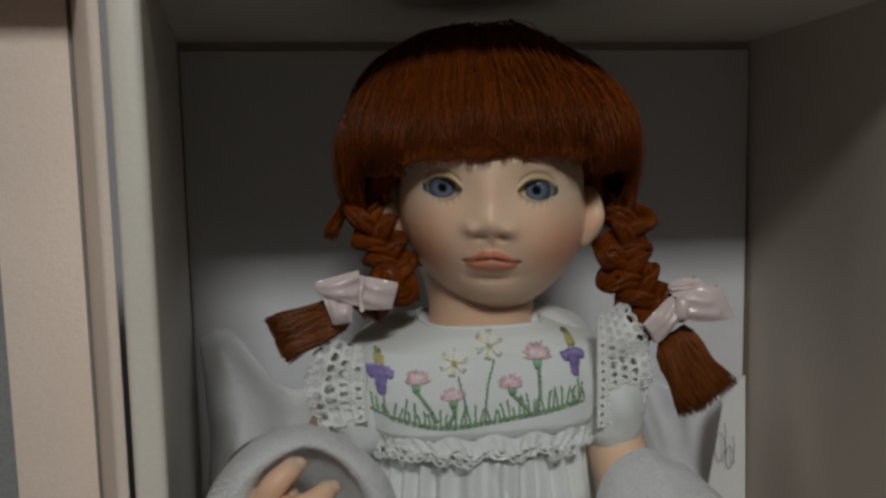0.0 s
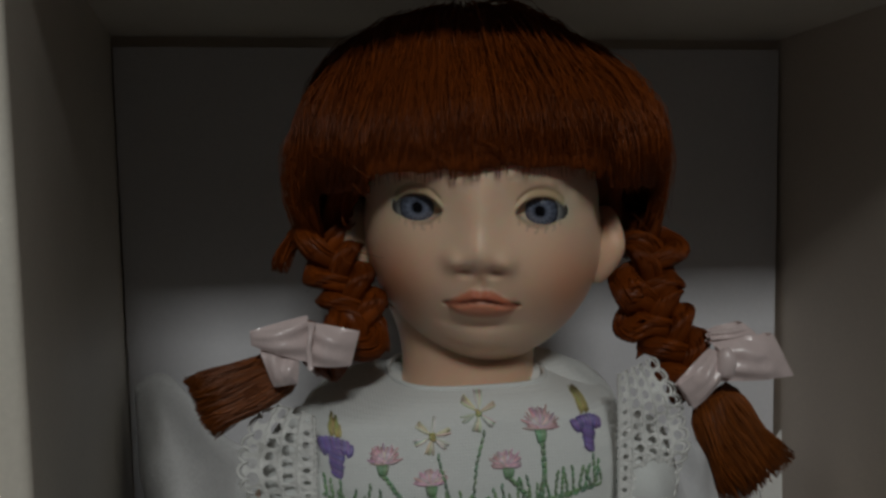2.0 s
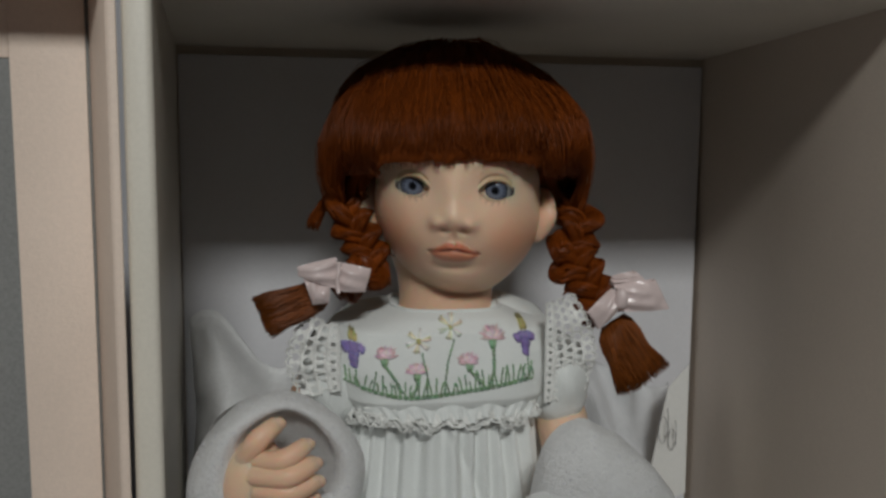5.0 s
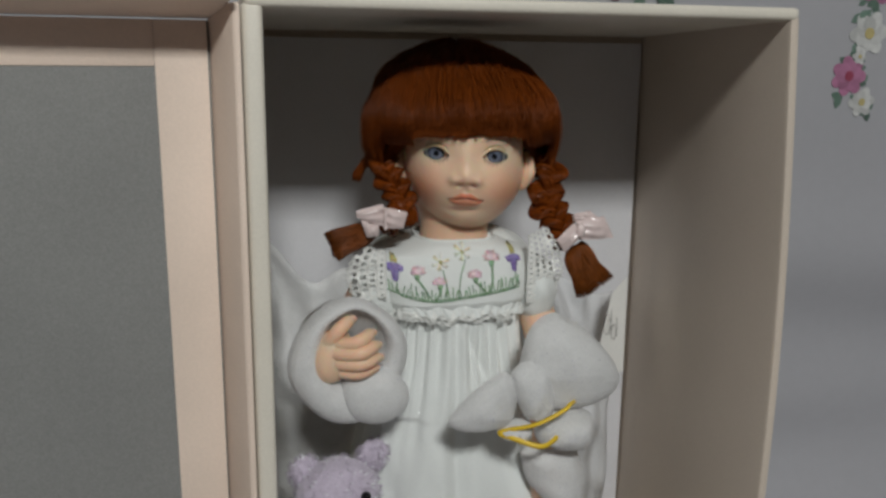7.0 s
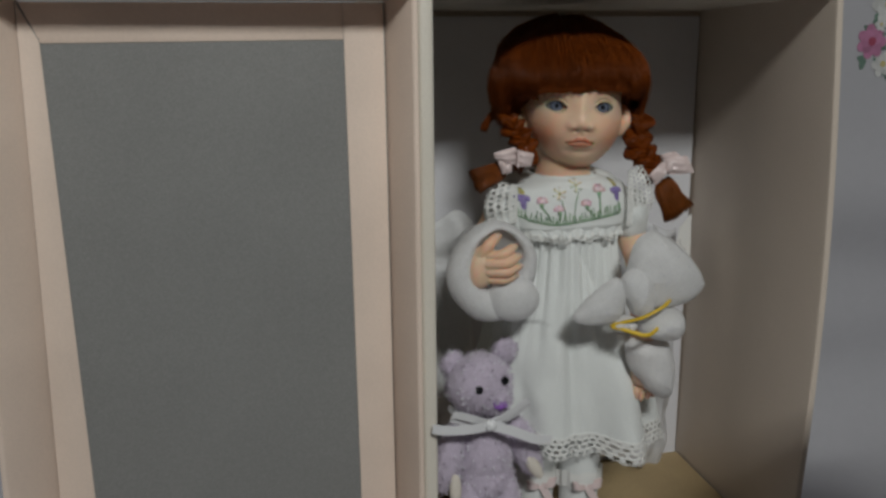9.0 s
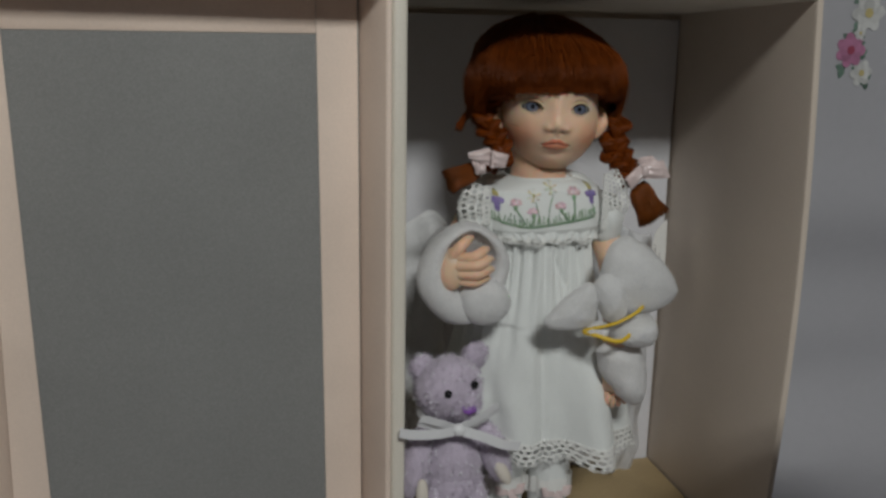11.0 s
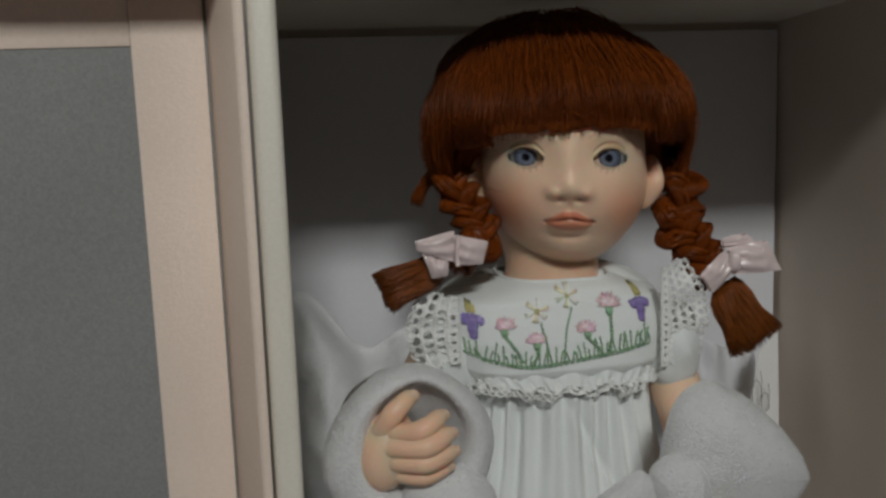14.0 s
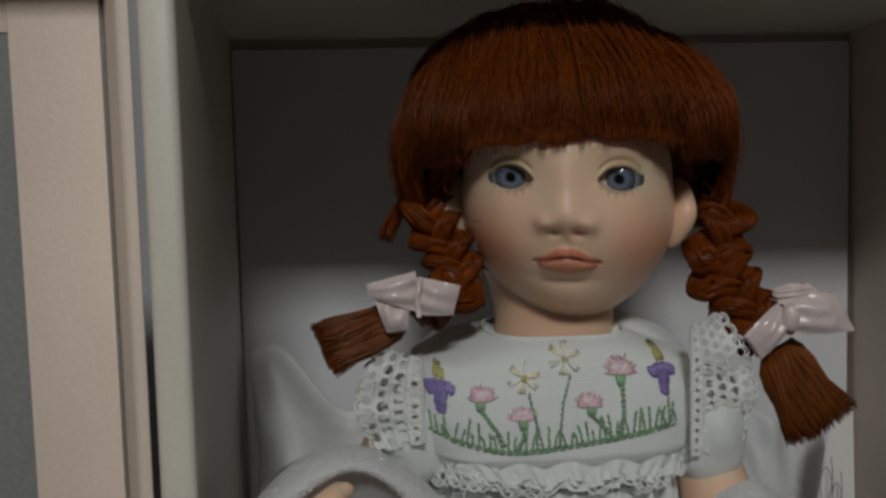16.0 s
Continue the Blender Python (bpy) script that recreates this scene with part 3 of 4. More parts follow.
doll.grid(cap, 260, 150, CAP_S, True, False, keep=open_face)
rng = random.Random(5)
for k in range(14000):
    a = rng.uniform(0, 2 * math.pi)
    front = math.sin(a) < -0.25
    start = rng.uniform(0.02, 0.55) ** 1.0
    pts, rad = [], []
    n = 11
    lift = rng.uniform(0.0002, 0.0024) + (rng.uniform(0, 0.003) if rng.random() < 0.12 else 0)
    if front:
        limit = 0.3475 + rng.uniform(-0.0012, 0.0012)
    else:
        limit = 0.3220 + rng.uniform(-0.004, 0.004)
    wob, wob2 = rng.uniform(-0.07, 0.07), rng.uniform(0, 6.28)
    for i in range(n):
        b = math.pi * (start * 0.45 + (0.70 - start * 0.45) * i / (n - 1))
        aa = a + wob * math.sin(i * 0.7 + wob2)
        d = Vector((math.sin(b) * math.cos(aa), math.sin(b) * math.sin(aa), math.cos(b)))
        p = cap_point(d)
        out = Vector((p.x - 0.102, p.y - 0.057, (p.z - 0.3415) * 0.6)).normalized()
        p = p + out * (lift + 0.0008 * math.sin(i + wob2))
        if p.z < (limit if 0.0695 < p.x < 0.1275 else 0.3215) or p.z < 0.3410 - 0.020 * step(0.036, 0.056, p.y) + 0.0015 * math.sin(k):
            break
        pts.append(p)
        rad.append(0.00017 * (1 - 0.5 * i / n) * rng.uniform(0.8, 1.15))
    if len(pts) > 3:
        rad[-1] *= 0.3
        doll.tube(pts, rad, 3, HAIR_S)
# the fringe: fine ends of uneven length, in soft clumps
for k in range(7000):
    x0 = rng.uniform(0.0690, 0.1305)
    clump = noise.noise(Vector((x0 * 260, 3.1, 0)))
    z1 = 0.3462 + 0.0018 * noise.noise(Vector((x0 * 95, 5.2, 0))) + 0.0009 * clump + 0.0006 * noise.noise(Vector((x0 * 900, 1.1, 0))) + abs(rng.gauss(0, 0.0007)) - (0.0025 if rng.random() < 0.02 else 0) - 0.0016 * step(0.018, 0.031, abs(x0 - 0.0990))
    x1 = x0 + 0.0016 * noise.noise(Vector((x0 * 420, 8.1, 0))) + rng.gauss(0, 0.0006)
    top = 0.3580 + rng.uniform(-0.003, 0.006)
    pts = []
    for i in range(6):
        s = i / 5
        z, x = top + (z1 - top) * s, x0 + (x1 - x0) * s * s
        c, h = (x - 0.1025) / 0.0495, (z - 0.3415) / 0.049
        y = 0.0570 - 0.0465 * math.sqrt(max(0.05, 1 - c * c - h * h)) + 0.017 * step(0.352, 0.390, z)
        pts.append((x, y - 0.0006 - 0.0012 * rng.random() * (1 - s), z))
    doll.tube(pts, [0.00018, 0.00018, 0.00017, 0.00015, 0.00012, 0.00005], 3, HAIR_S)
# loose fine hairs at the crown and temples
for k in range(260):
    a, b = rng.uniform(0, 6.28), rng.uniform(0.1, 0.62) * math.pi
    d = Vector((math.sin(b) * math.cos(a), math.sin(b) * math.sin(a), math.cos(b)))
    p = cap_point(d) * 1.0 + d * 0.002
    if p.z < 0.35 and p.y < 0.05 and 0.068 < p.x < 0.130:
        continue
    side_dir = Vector((-d.y, d.x, rng.uniform(-1.4, -0.2))).normalized() * rng.uniform(0.005, 0.013)
    doll.tube([p, p + side_dir * 0.5 + d * 0.0018, p + side_dir + d * rng.uniform(0, 0.0025)], [0.00014, 0.00011, 0.00004], 3, HAIR_S)


def along(path, s):
    """A smooth line through the given places (Catmull-Rom), s from 0 to 1."""
    n = len(path) - 1
    x = min(max(s, 0), 0.99999) * n
    i = int(x)
    t = x - i
    p = [Vector(path[min(max(j, 0), n)]) for j in (i - 1, i, i + 1, i + 2)]
    return 0.5 * ((2 * p[1]) + (p[2] - p[0]) * t + (2 * p[0] - 5 * p[1] + 4 * p[2] - p[3]) * t * t + (3 * p[1] - p[0] - 3 * p[2] + p[3]) * t ** 3)


def braid(path, size, turns):
    for strand in range(3):
        ph = 2 * math.pi * strand / 3
        core = []
        for i in range(47):
            s = i / 46
            c, d = along(path, s), (along(path, min(1, s + 0.02)) - along(path, max(0, s - 0.02))).normalized()
            sx = d.cross(Vector((0, 1, 0))).normalized()
            w, k = 2 * math.pi * turns * s + ph, size * (1.12 - 0.25 * s)
            core.append(c + sx * (k * 0.95 * math.sin(w)) + sx.cross(d) * (k * 0.55 * math.sin(2 * w)))
        doll.tube(core, size * 0.46, 12, HAIR_S)
        for f in range(170):
            fa, fr = rng.uniform(0, 6.28), (0.70 + 0.30 * rng.random()) * size * 0.64
            pts, rad, n = [], [], 46
            for i in range(n + 1):
                s = i / n
                c, d = along(path, s), (along(path, min(1, s + 0.02)) - along(path, max(0, s - 0.02))).normalized()
                sx = d.cross(Vector((0, 1, 0))).normalized()
                sy = sx.cross(d)
                w = 2 * math.pi * turns * s + ph
                k = size * (1.12 - 0.25 * s)
                o = sx * (k * 0.95 * math.sin(w)) + sy * (k * 0.55 * math.sin(2 * w))
                tw = fa + s * 2.5 + 0.25 * math.sin(s * 17 + f)
                o += (sx * math.cos(tw) + sy * math.sin(tw)) * fr
                pts.append(c + o)
                rad.append(size * 0.042 * (1 - 0.5 * abs(2 * s - 1) ** 6))
            doll.tube(pts, rad, 3, HAIR_S)


def tuft(path, r0, r1, count, seed, slot=HAIR_S):
    g = random.Random(seed)
    for k in range(count):
        a, r = g.uniform(0, 6.28), math.sqrt(g.random())
        pts, rad = [], []
        end = g.uniform(0.80, 1.05)
        for i in range(7):
            s = i / 6 * min(end, 0.999)
            c = along(path, s)
            d = (along(path, min(0.999, s + 0.05)) - along(path, max(0, s - 0.05))).normalized()
            sx = d.cross(Vector((0, 1, 0))).normalized()
            sy = sx.cross(d)
            w = (r0 + (r1 - r0) * s ** 0.8) * r
            pts.append(c + sx * w * math.cos(a) + sy * w * 0.6 * math.sin(a) + Vector((0.0006 * math.sin(s * 9 + a * 3), 0, 0.0005 * math.sin(s * 6 + a * 5 + k))))
            rad.append(0.00024 * (1 - 0.5 * s))
        doll.tube(pts, rad, 3, slot)


before_plaits = len(doll.v)
LEFT_BRAID = [(0.0640, 0.060, 0.338), (0.0610, 0.050, 0.326), (0.0655, 0.043, 0.3145), (0.0675, 0.036, 0.3045), (0.0560, 0.030, 0.3000)]
RIGHT_BRAID = [(0.1440, 0.062, 0.336), (0.1500, 0.050, 0.3235), (0.1445, 0.042, 0.3095), (0.1490, 0.036, 0.2985), (0.1540, 0.031, 0.2880)]
braid(LEFT_BRAID, 0.0058, 2.1)
braid(RIGHT_BRAID, 0.0062, 2.4)
tuft([(0.0500, 0.029, 0.2975), (0.0440, 0.027, 0.2945), (0.0360, 0.025, 0.2920), (0.0295, 0.024, 0.2895)], 0.0046, 0.0078, 1300, 3, LIT_S)
tuft([(0.1570, 0.029, 0.2850), (0.1605, 0.027, 0.2790), (0.1645, 0.025, 0.2725), (0.1690, 0.024, 0.2655)], 0.0048, 0.0110, 1600, 4, LIT_S)
tuft([(0.0700, 0.034, 0.3500), (0.0655, 0.038, 0.3430), (0.0635, 0.048, 0.3360), (0.0640, 0.056, 0.3260)], 0.0042, 0.0036, 420, 11)
tuft([(0.1290, 0.032, 0.3500), (0.1330, 0.037, 0.3430), (0.1375, 0.048, 0.3360), (0.1430, 0.056, 0.3250)], 0.0044, 0.0038, 420, 12)
tuft([(0.0600, 0.066, 0.3330), (0.0535, 0.066, 0.3300), (0.0490, 0.067, 0.3240), (0.0470, 0.067, 0.3180)], 0.0026, 0.0022, 90, 8)

# satin bows on the plaits
V = Vector


def loop(a, b, height, width, across, slot=SATIN_S):
    a, b = V(a), V(b)
    up = V((0, -1, 0.15)).normalized() * height
    pts = [a, a.lerp(b, 0.35) + up * 0.9, a.lerp(b, 0.75) + up, b + up * 0.35, b - up * 0.2, a.lerp(b, 0.7) - up * 0.55, a.lerp(b, 0.3) - up * 0.35, a]
    fine = [along(pts, i / 28) for i in range(29)]
    ws = [width * (0.45 + 0.55 * math.sin(math.pi * min(1, max(0, (i / 28))))) for i in range(29)]
    doll.ribbon(fine, [across] * 29, ws, slot, 0.0002, 4)


def panel(c00, c10, c11, c01, bulge, y, slot=SATIN_S):
    """A satin fold: a bulging patch between four (x, z) corners, turned under at its outer edge (from c00-c01 to c10-c11)."""
    def fn(u, v):
        k = max(0.0, (u - 0.86) / 0.14)
        uu = min(u / 0.86, 1.0) - 0.10 * k
        x = (c00[0] * (1 - uu) + c10[0] * uu) * (1 - v) + (c01[0] * (1 - uu) + c11[0] * uu) * v
        z = (c00[1] * (1 - uu) + c10[1] * uu) * (1 - v) + (c01[1] * (1 - uu) + c11[1] * uu) * v
        depth = bulge * math.sin(math.pi * min(1, 0.12 + 0.80 * uu)) * (0.65 + 0.35 * math.sin(math.pi * v))
        crease = 0.0006 * math.sin(v * 13 + 3 * uu) * (1 - uu) + 0.0005 * noise.noise(V((x * 260, y, z * 260)))
        return V((x, y - depth + 0.0035 * k + crease, z))
    doll.grid(fn, 40, 22, slot)
    doll.grid(lambda u, v: fn(u * 0.86, v) + V((0, 0.0022 + 0.002 * math.sin(math.pi * u), 0)), 24, 12, slot)


# left plait
panel((0.0550, 0.2990), (0.0650, 0.2985), (0.0672, 0.3062), (0.0552, 0.3092), 0.0040, 0.0215)
panel((0.0553, 0.2995), (0.0420, 0.3042), (0.0418, 0.3072), (0.0552, 0.3108), 0.0036, 0.0225)
panel((0.0440, 0.3030), (0.0470, 0.2940), (0.0525, 0.2945), (0.0530, 0.3000), 0.0030, 0.0225)
doll.tube([(0.0556, 0.0178, 0.2988), (0.0552, 0.0168, 0.3040), (0.0562, 0.0182, 0.3095)], [0.0007, 0.0006, 0.0008], 8, SATIN_S)
# right plait
panel((0.1575, 0.2935), (0.1488, 0.2842), (0.1442, 0.2896), (0.1535, 0.2985), 0.0042, 0.0215)
panel((0.1560, 0.2900), (0.1758, 0.2905), (0.1700, 0.3015), (0.1545, 0.2995), 0.0046, 0.0225)
panel((0.1545, 0.2990), (0.1680, 0.3005), (0.1640, 0.3040), (0.1550, 0.3020), 0.0020, 0.0260)
doll.ball((0.1558, 0.0190, 0.2950), (0.0026, 0.0026, 0.0040), SATIN_S, 16, 10, lump=0.0006, scale=400)


# both plaits are pinned a little high
for n in range(before_plaits, len(doll.v)):
    x, y, z = doll.v[n]
    if x < 0.075 and z < 0.325:
        doll.v[n] = (x, y, z + 0.0026 * step(0.325, 0.306, z))
    elif x > 0.140 and z > 0.276:
        k = step(0.276, 0.290, z) * step(0.330, 0.312, z)
        doll.v[n] = (x + 0.0014 * k, y, z + 0.0022 * k)


# dress: yoke and gathered skirt as one cloth
def ring(z):
    """Centre x, half width, front y, back y of the dressed body at a height."""
    table_ = ((0.086, 0.1055, 0.064, 0.004, 0.100), (0.110, 0.1030, 0.062, 0.006, 0.098), (0.150, 0.0978, 0.0600, 0.009, 0.095), (0.190, 0.0960, 0.048, 0.014, 0.092),
              (0.230, 0.0955, 0.040, 0.017, 0.088), (0.255, 0.0955, 0.0365, 0.019, 0.086), (0.262, 0.0950, 0.0425, 0.0155, 0.088), (0.272, 0.0945, 0.0455, 0.0165, 0.086),
              (0.2785, 0.0945, 0.0452, 0.0180, 0.082), (0.2860, 0.0950, 0.0410, 0.0205, 0.078), (0.2900, 0.0965, 0.0270, 0.0245, 0.076), (0.2923, 0.0972, 0.0205, 0.0300, 0.0745))
    for lo, hi in zip(table_, table_[1:]):
        if z <= hi[0]:
            k = max(0, (z - lo[0]) / (hi[0] - lo[0]))
            return [lo[i] + (hi[i] - lo[i]) * k for i in (1, 2, 3, 4)]
    return table_[-1][1:]


def dress(u, z):
    cx, w, yf, yb = ring(z)
    a = 2 * math.pi * u
    x = cx + w * math.cos(a)
    mid, half = (yf + yb) / 2, (yb - yf) / 2
    s = math.sin(a)
    y = mid + half * math.sqrt(1 - abs(math.cos(a)) ** (4.5 if z > 0.2 else 3.2)) * (1 if s > 0 else -1)
    if z < 0.262:
        k = step(0.262, 0.250, z)
        down = (0.262 - z) / 0.17
        fold = 0.0017 * math.sin(a * 34 + 2 * math.sin(a * 5)) * math.exp(-((0.25 - z) / 0.045) ** 2) + 0.0056 * math.sin(a * 7 + 0.8 + 2.0 * down) * down ** 0.7
        fold += 0.0042 * noise.noise(Vector((x * 34, 0, z * 9))) * (0.4 + down) + 0.0018 * noise.noise(Vector((x * 70 + z * 25, 4, z * 30)))
        if y < mid:
            fold -= 0.0045 * math.exp(-((x - 0.0905 - 0.06 * (0.2 - z) * 0.4) / 0.0045) ** 2) * step(0.235, 0.18, z)
            fold += 0.0110 * math.exp(-((x - 0.112 - 0.12 * (0.2 - z)) / 0.014) ** 2) * step(0.225, 0.15, z)
            fold += 0.0045 * math.exp(-((x - 0.068) / 0.016) ** 2 - ((z - 0.175) / 0.04) ** 2)
            fold -= 0.0012 * math.exp(-(((x - 0.098) - (0.243 - z) * 0.55) / 0.0018) ** 2) * step(0.26, 0.245, z) * step(0.205, 0.225, z)
        x += math.cos(a) * fold * k
        y += s * fold * k
    else:
        y += 0.0008 * noise.noise(Vector((x * 60, 1.3, z * 60)))
    return Vector((x, y, z))


def hem_z(x):
    return 0.112 - 0.10 * (x - 0.095) - 0.0012 * math.sin(x * 160)


def skirt_pt(u, v):
    p = dress(u, 0.2)
    z0 = 0.2555
    z1 = hem_z(ring(0.11)[0] + ring(0.11)[1] * math.cos(2 * math.pi * u)) + 0.011
    return dress(u, z0 + (z1 - z0) * v)


doll.grid(skirt_pt, 260, 90, LINEN_S, True)
doll.grid(lambda u, v: dress(u, 0.2595 + 0.0327 * v), 150, 40, LINEN_S, True)
# neckline binding
doll.tube([dress(i / 60, 0.2921) for i in range(61)], 0.0007, 6, LINEN_S)
# yoke's lower edge frill
for k in range(3):
    doll.grid(lambda u, v, k=k: dress(0.5 + 0.5 * u, 0.2605 - 0.0042 * v - 0.001 * k) + V((0, -0.0010 - 0.0030 * v - 0.0010 * math.sin(u * 150 + k * 2) * v,
                                                                               -0.0008 * math.sin(u * 60 + k))), 220, 3, LACE_S if k else LINEN_S)


def lace(fn, cols, rows, r=0.00034, scallop=0.0):
    """Net of thread loops on the surface fn(u, v), with rows of eyelets and a looped edge."""
    plain = fn

    def fn(u, v):
        w = V((u * cols * 0.9, v * rows * 0.9, cols))
        return plain(u + 0.16 / cols * noise.noise(w), v + 0.16 / rows * noise.noise(w + V((7, 3, 1))))
    for j in range(rows + 1):
        pts = [fn(i / (cols * 6), (j + 0.22 * math.sin(i * math.pi / 3)) / rows) for i in range(cols * 6 + 1)]
        doll.tube(pts, r * (1.5 if j in (0,) else 1.0), 4, LACE_S)
    for i in range(cols):
        for j in range(rows):
            u0 = (i + 0.5 * (j % 2)) / cols
            if u0 + 1 / cols > 1.0:
                continue
            c, cv = u0 + 0.5 / cols, (j + 0.5) / rows
            n = 9
            doll.tube([fn(c + 0.46 / cols * math.cos(6.283 * q / n), cv + 0.46 / rows * math.sin(6.283 * q / n)) for q in range(n + 1)], r * rng.uniform(0.9, 1.25), 4, LACE_S)
            if (i + j) % 3 == 0:
                doll.tube([fn(c - 0.3 / cols, cv), fn(c, cv), fn(c + 0.3 / cols, cv)], r * 1.6, 4, LACE_S)
    for i in range(cols):
        n = 8
        doll.tube([fn((i + 0.5 + 0.5 * math.cos(math.pi * (1 - q / n))) / cols, 1 + (0.16 + scallop) * math.sin(math.pi * q / n)) for q in range(n + 1)], r * 1.1, 4, LACE_S)


def eyelets(fn, cols, rows, r=0.00036, seed=1.0):
    """Lace: a white web pierced by rows of uneven round holes, with a scalloped, looped edge."""
    def whole(u, v):
        if v > 0.90 and (v - 0.90) / 0.10 > abs(math.sin(math.pi * u * cols)) ** 0.6:
            return False
        row = int(v * rows)
        x = u * cols + 0.5 * (row % 2) + 0.12 * noise.noise(V((u * cols * 2, v * rows * 2, seed)))
        y = v * rows - row
        size = 0.36 + 0.16 * noise.noise(V((int(x) * 1.7, row * 2.3, seed)))
        if row == 0:
            size *= 0.6
        return math.hypot(x - int(x) - 0.5, (y - 0.5) * 1.1) > size
    doll.grid(lambda u, v: fn(u, v) + V((0, 0.0004 * noise.noise(V((u * cols * 3, v * rows * 3, seed))), 0)), cols * 14, rows * 14, LACE_S, keep=whole)
    for i in range(cols):
        n = 8
        doll.tube([fn((i + 0.5 + 0.5 * math.cos(math.pi * (1 - q / n))) / cols, 0.93 + 0.13 * math.sin(math.pi * q / n)) for q in range(n + 1)], r, 4, LACE_S)
    for j in range(rows):
        doll.tube([fn(i / (cols * 6), (j + 0.06 * math.sin(i * 2.1)) / rows) for i in range(cols * 6 + 1)], r, 4, LACE_S)


def hem_lace(u, v):
    a = 0.47 + 0.56 * u
    x = ring(0.11)[0] + ring(0.11)[1] * math.cos(2 * math.pi * a)
    p = dress(a, hem_z(x) + 0.0115 - 0.0135 * v)
    return p + V((0, -0.0004 - 0.001 * v, 0.0012 * math.sin(u * 62) * v))


eyelets(hem_lace, 44, 4, 0.00030, 2.0)


# lace sleeve frills
def frill_right(u, v):
    x = 0.1290 + v * (0.0065 + 0.0135 * math.sin(math.pi * (0.12 + 0.70 * u)))
    return V((x, 0.0175 + 0.0070 * v + 0.0010 * math.sin(u * 19) * v, 0.2965 - 0.0360 * u + 0.004 * v * (0.5 - u)))


def frill_left(u, v):
    x = 0.0560 - v * (0.0050 + 0.0125 * math.sin(math.pi * (0.15 + 0.65 * u)))
    return V((x, 0.0200 + 0.0080 * v + 0.0010 * math.sin(u * 17) * v, 0.2900 - 0.0235 * u + 0.006 * v * (0.3 - u)))


eyelets(frill_left, 8, 4, 0.00042, 3.0)
eyelets(frill_right, 13, 5, 0.00042, 4.0)
# shoulders of the dress
doll.ball((0.1230, 0.062, 0.2795), (0.0200, 0.0280, 0.0135), LINEN_S, 40, 24, lump=0.0015, scale=90, turn=Euler((0, 0.25, 0)).to_matrix())
doll.ball((0.0700, 0.064, 0.2800), (0.0180, 0.0240, 0.0110), LINEN_S, 40, 24, lump=0.0015, scale=90, turn=Euler((0, -0.3, 0)).to_matrix())
# cloth behind the frills: puffed sleeves
doll.ball((0.0545, 0.042, 0.2660), (0.0130, 0.019, 0.0190), LINEN_S, 40, 24, lump=0.0020, scale=110)
doll.ball((0.1380, 0.040, 0.2640), (0.0130, 0.022, 0.0190), LINEN_S, 40, 24, lump=0.0020, scale=110)


def lace_edge(u, v):
    a = 0.515 + 0.47 * u
    p = dress(a, 0.2585)
    return p + V((0, -0.0012 - 0.0022 * v - 0.0016 * math.sin(u * 44 + 3 * math.sin(u * 17)) * v, -0.0040 * v + 0.0014 * math.sin(u * 31 + 2 * math.sin(u * 11))))


lace(lace_edge, 34, 2, 0.00032, 0.1)


# embroidery on the yoke: stitches of silk
def yoke(x, z, up=0.0004):
    cx, w, yf, yb = ring(z)
    c = min(0.999, abs(x - cx) / w)
    mid, half = (yf + yb) / 2, (yb - yf) / 2
    y = mid - half * math.sqrt(1 - c ** 4.5)
    return V((x, y - up + 0.0008 * noise.noise(Vector((x * 60, 1.3, z * 60))), z))


def at(i, j):
    """Place on the yoke, on the pattern's own grid (171 micrometres a step)."""
    return 0.0606 + (i - 675) * 0.000172, 0.2790 - (j - 668) * 0.000171


def stitch(i0, j0, i1, j1, col, r=0.00036, bulge=0.0004):
    (x0, z0), (x1, z1) = at(i0, j0), at(i1, j1)
    pts = [yoke(x0 + (x1 - x0) * s, z0 + (z1 - z0) * s, 0.0002 + bulge * math.sin(math.pi * s)) for s in (0, 0.33, 0.67, 1)]
    doll.tube(pts, [r * 0.6, r, r, r * 0.6], 5, THREAD_S, tuple(c * rng.uniform(0.85, 1.15) for c in col))


GREEN, ROSY, VIOLET, GOLD, IVORY = (0.22, 0.36, 0.21), (0.76, 0.51, 0.57), (0.24, 0.18, 0.42), (0.52, 0.46, 0.20), (0.80, 0.79, 0.70)


def stem(points, col=GREEN, dash=9):
    for (a, b), (c, d) in zip(points, points[1:]):
        n = max(1, round(math.hypot(c - a, d - b) / dash))
        for k in range(n):
            s0, s1 = k / n, (k + 0.95) / n
            jx = rng.uniform(-1.5, 1.5)
            stitch(a + (c - a) * s0 + jx, b + (d - b) * s0, a + (c - a) * s1 - jx, b + (d - b) * s1, col)


def base_line(i):
    return 752 - 34 * max(0, (i - 800) / 255) ** 1.4 - 30 * max(0, (780 - i) / 125) ** 1.3


stem([(i, base_line(i)) for i in range(655, 1060, 24)], dash=10)
stem([(i, base_line(i) + 4) for i in range(690, 1060, 24)], dash=11)
for i in range(662, 1058, 9):
    h = rng.uniform(16, 40)
    ln = rng.uniform(-9, 9)
    stem([(i, base_line(i)), (i + ln * 0.4, base_line(i) - h * 0.55), (i + ln, base_line(i) - h)], dash=8)


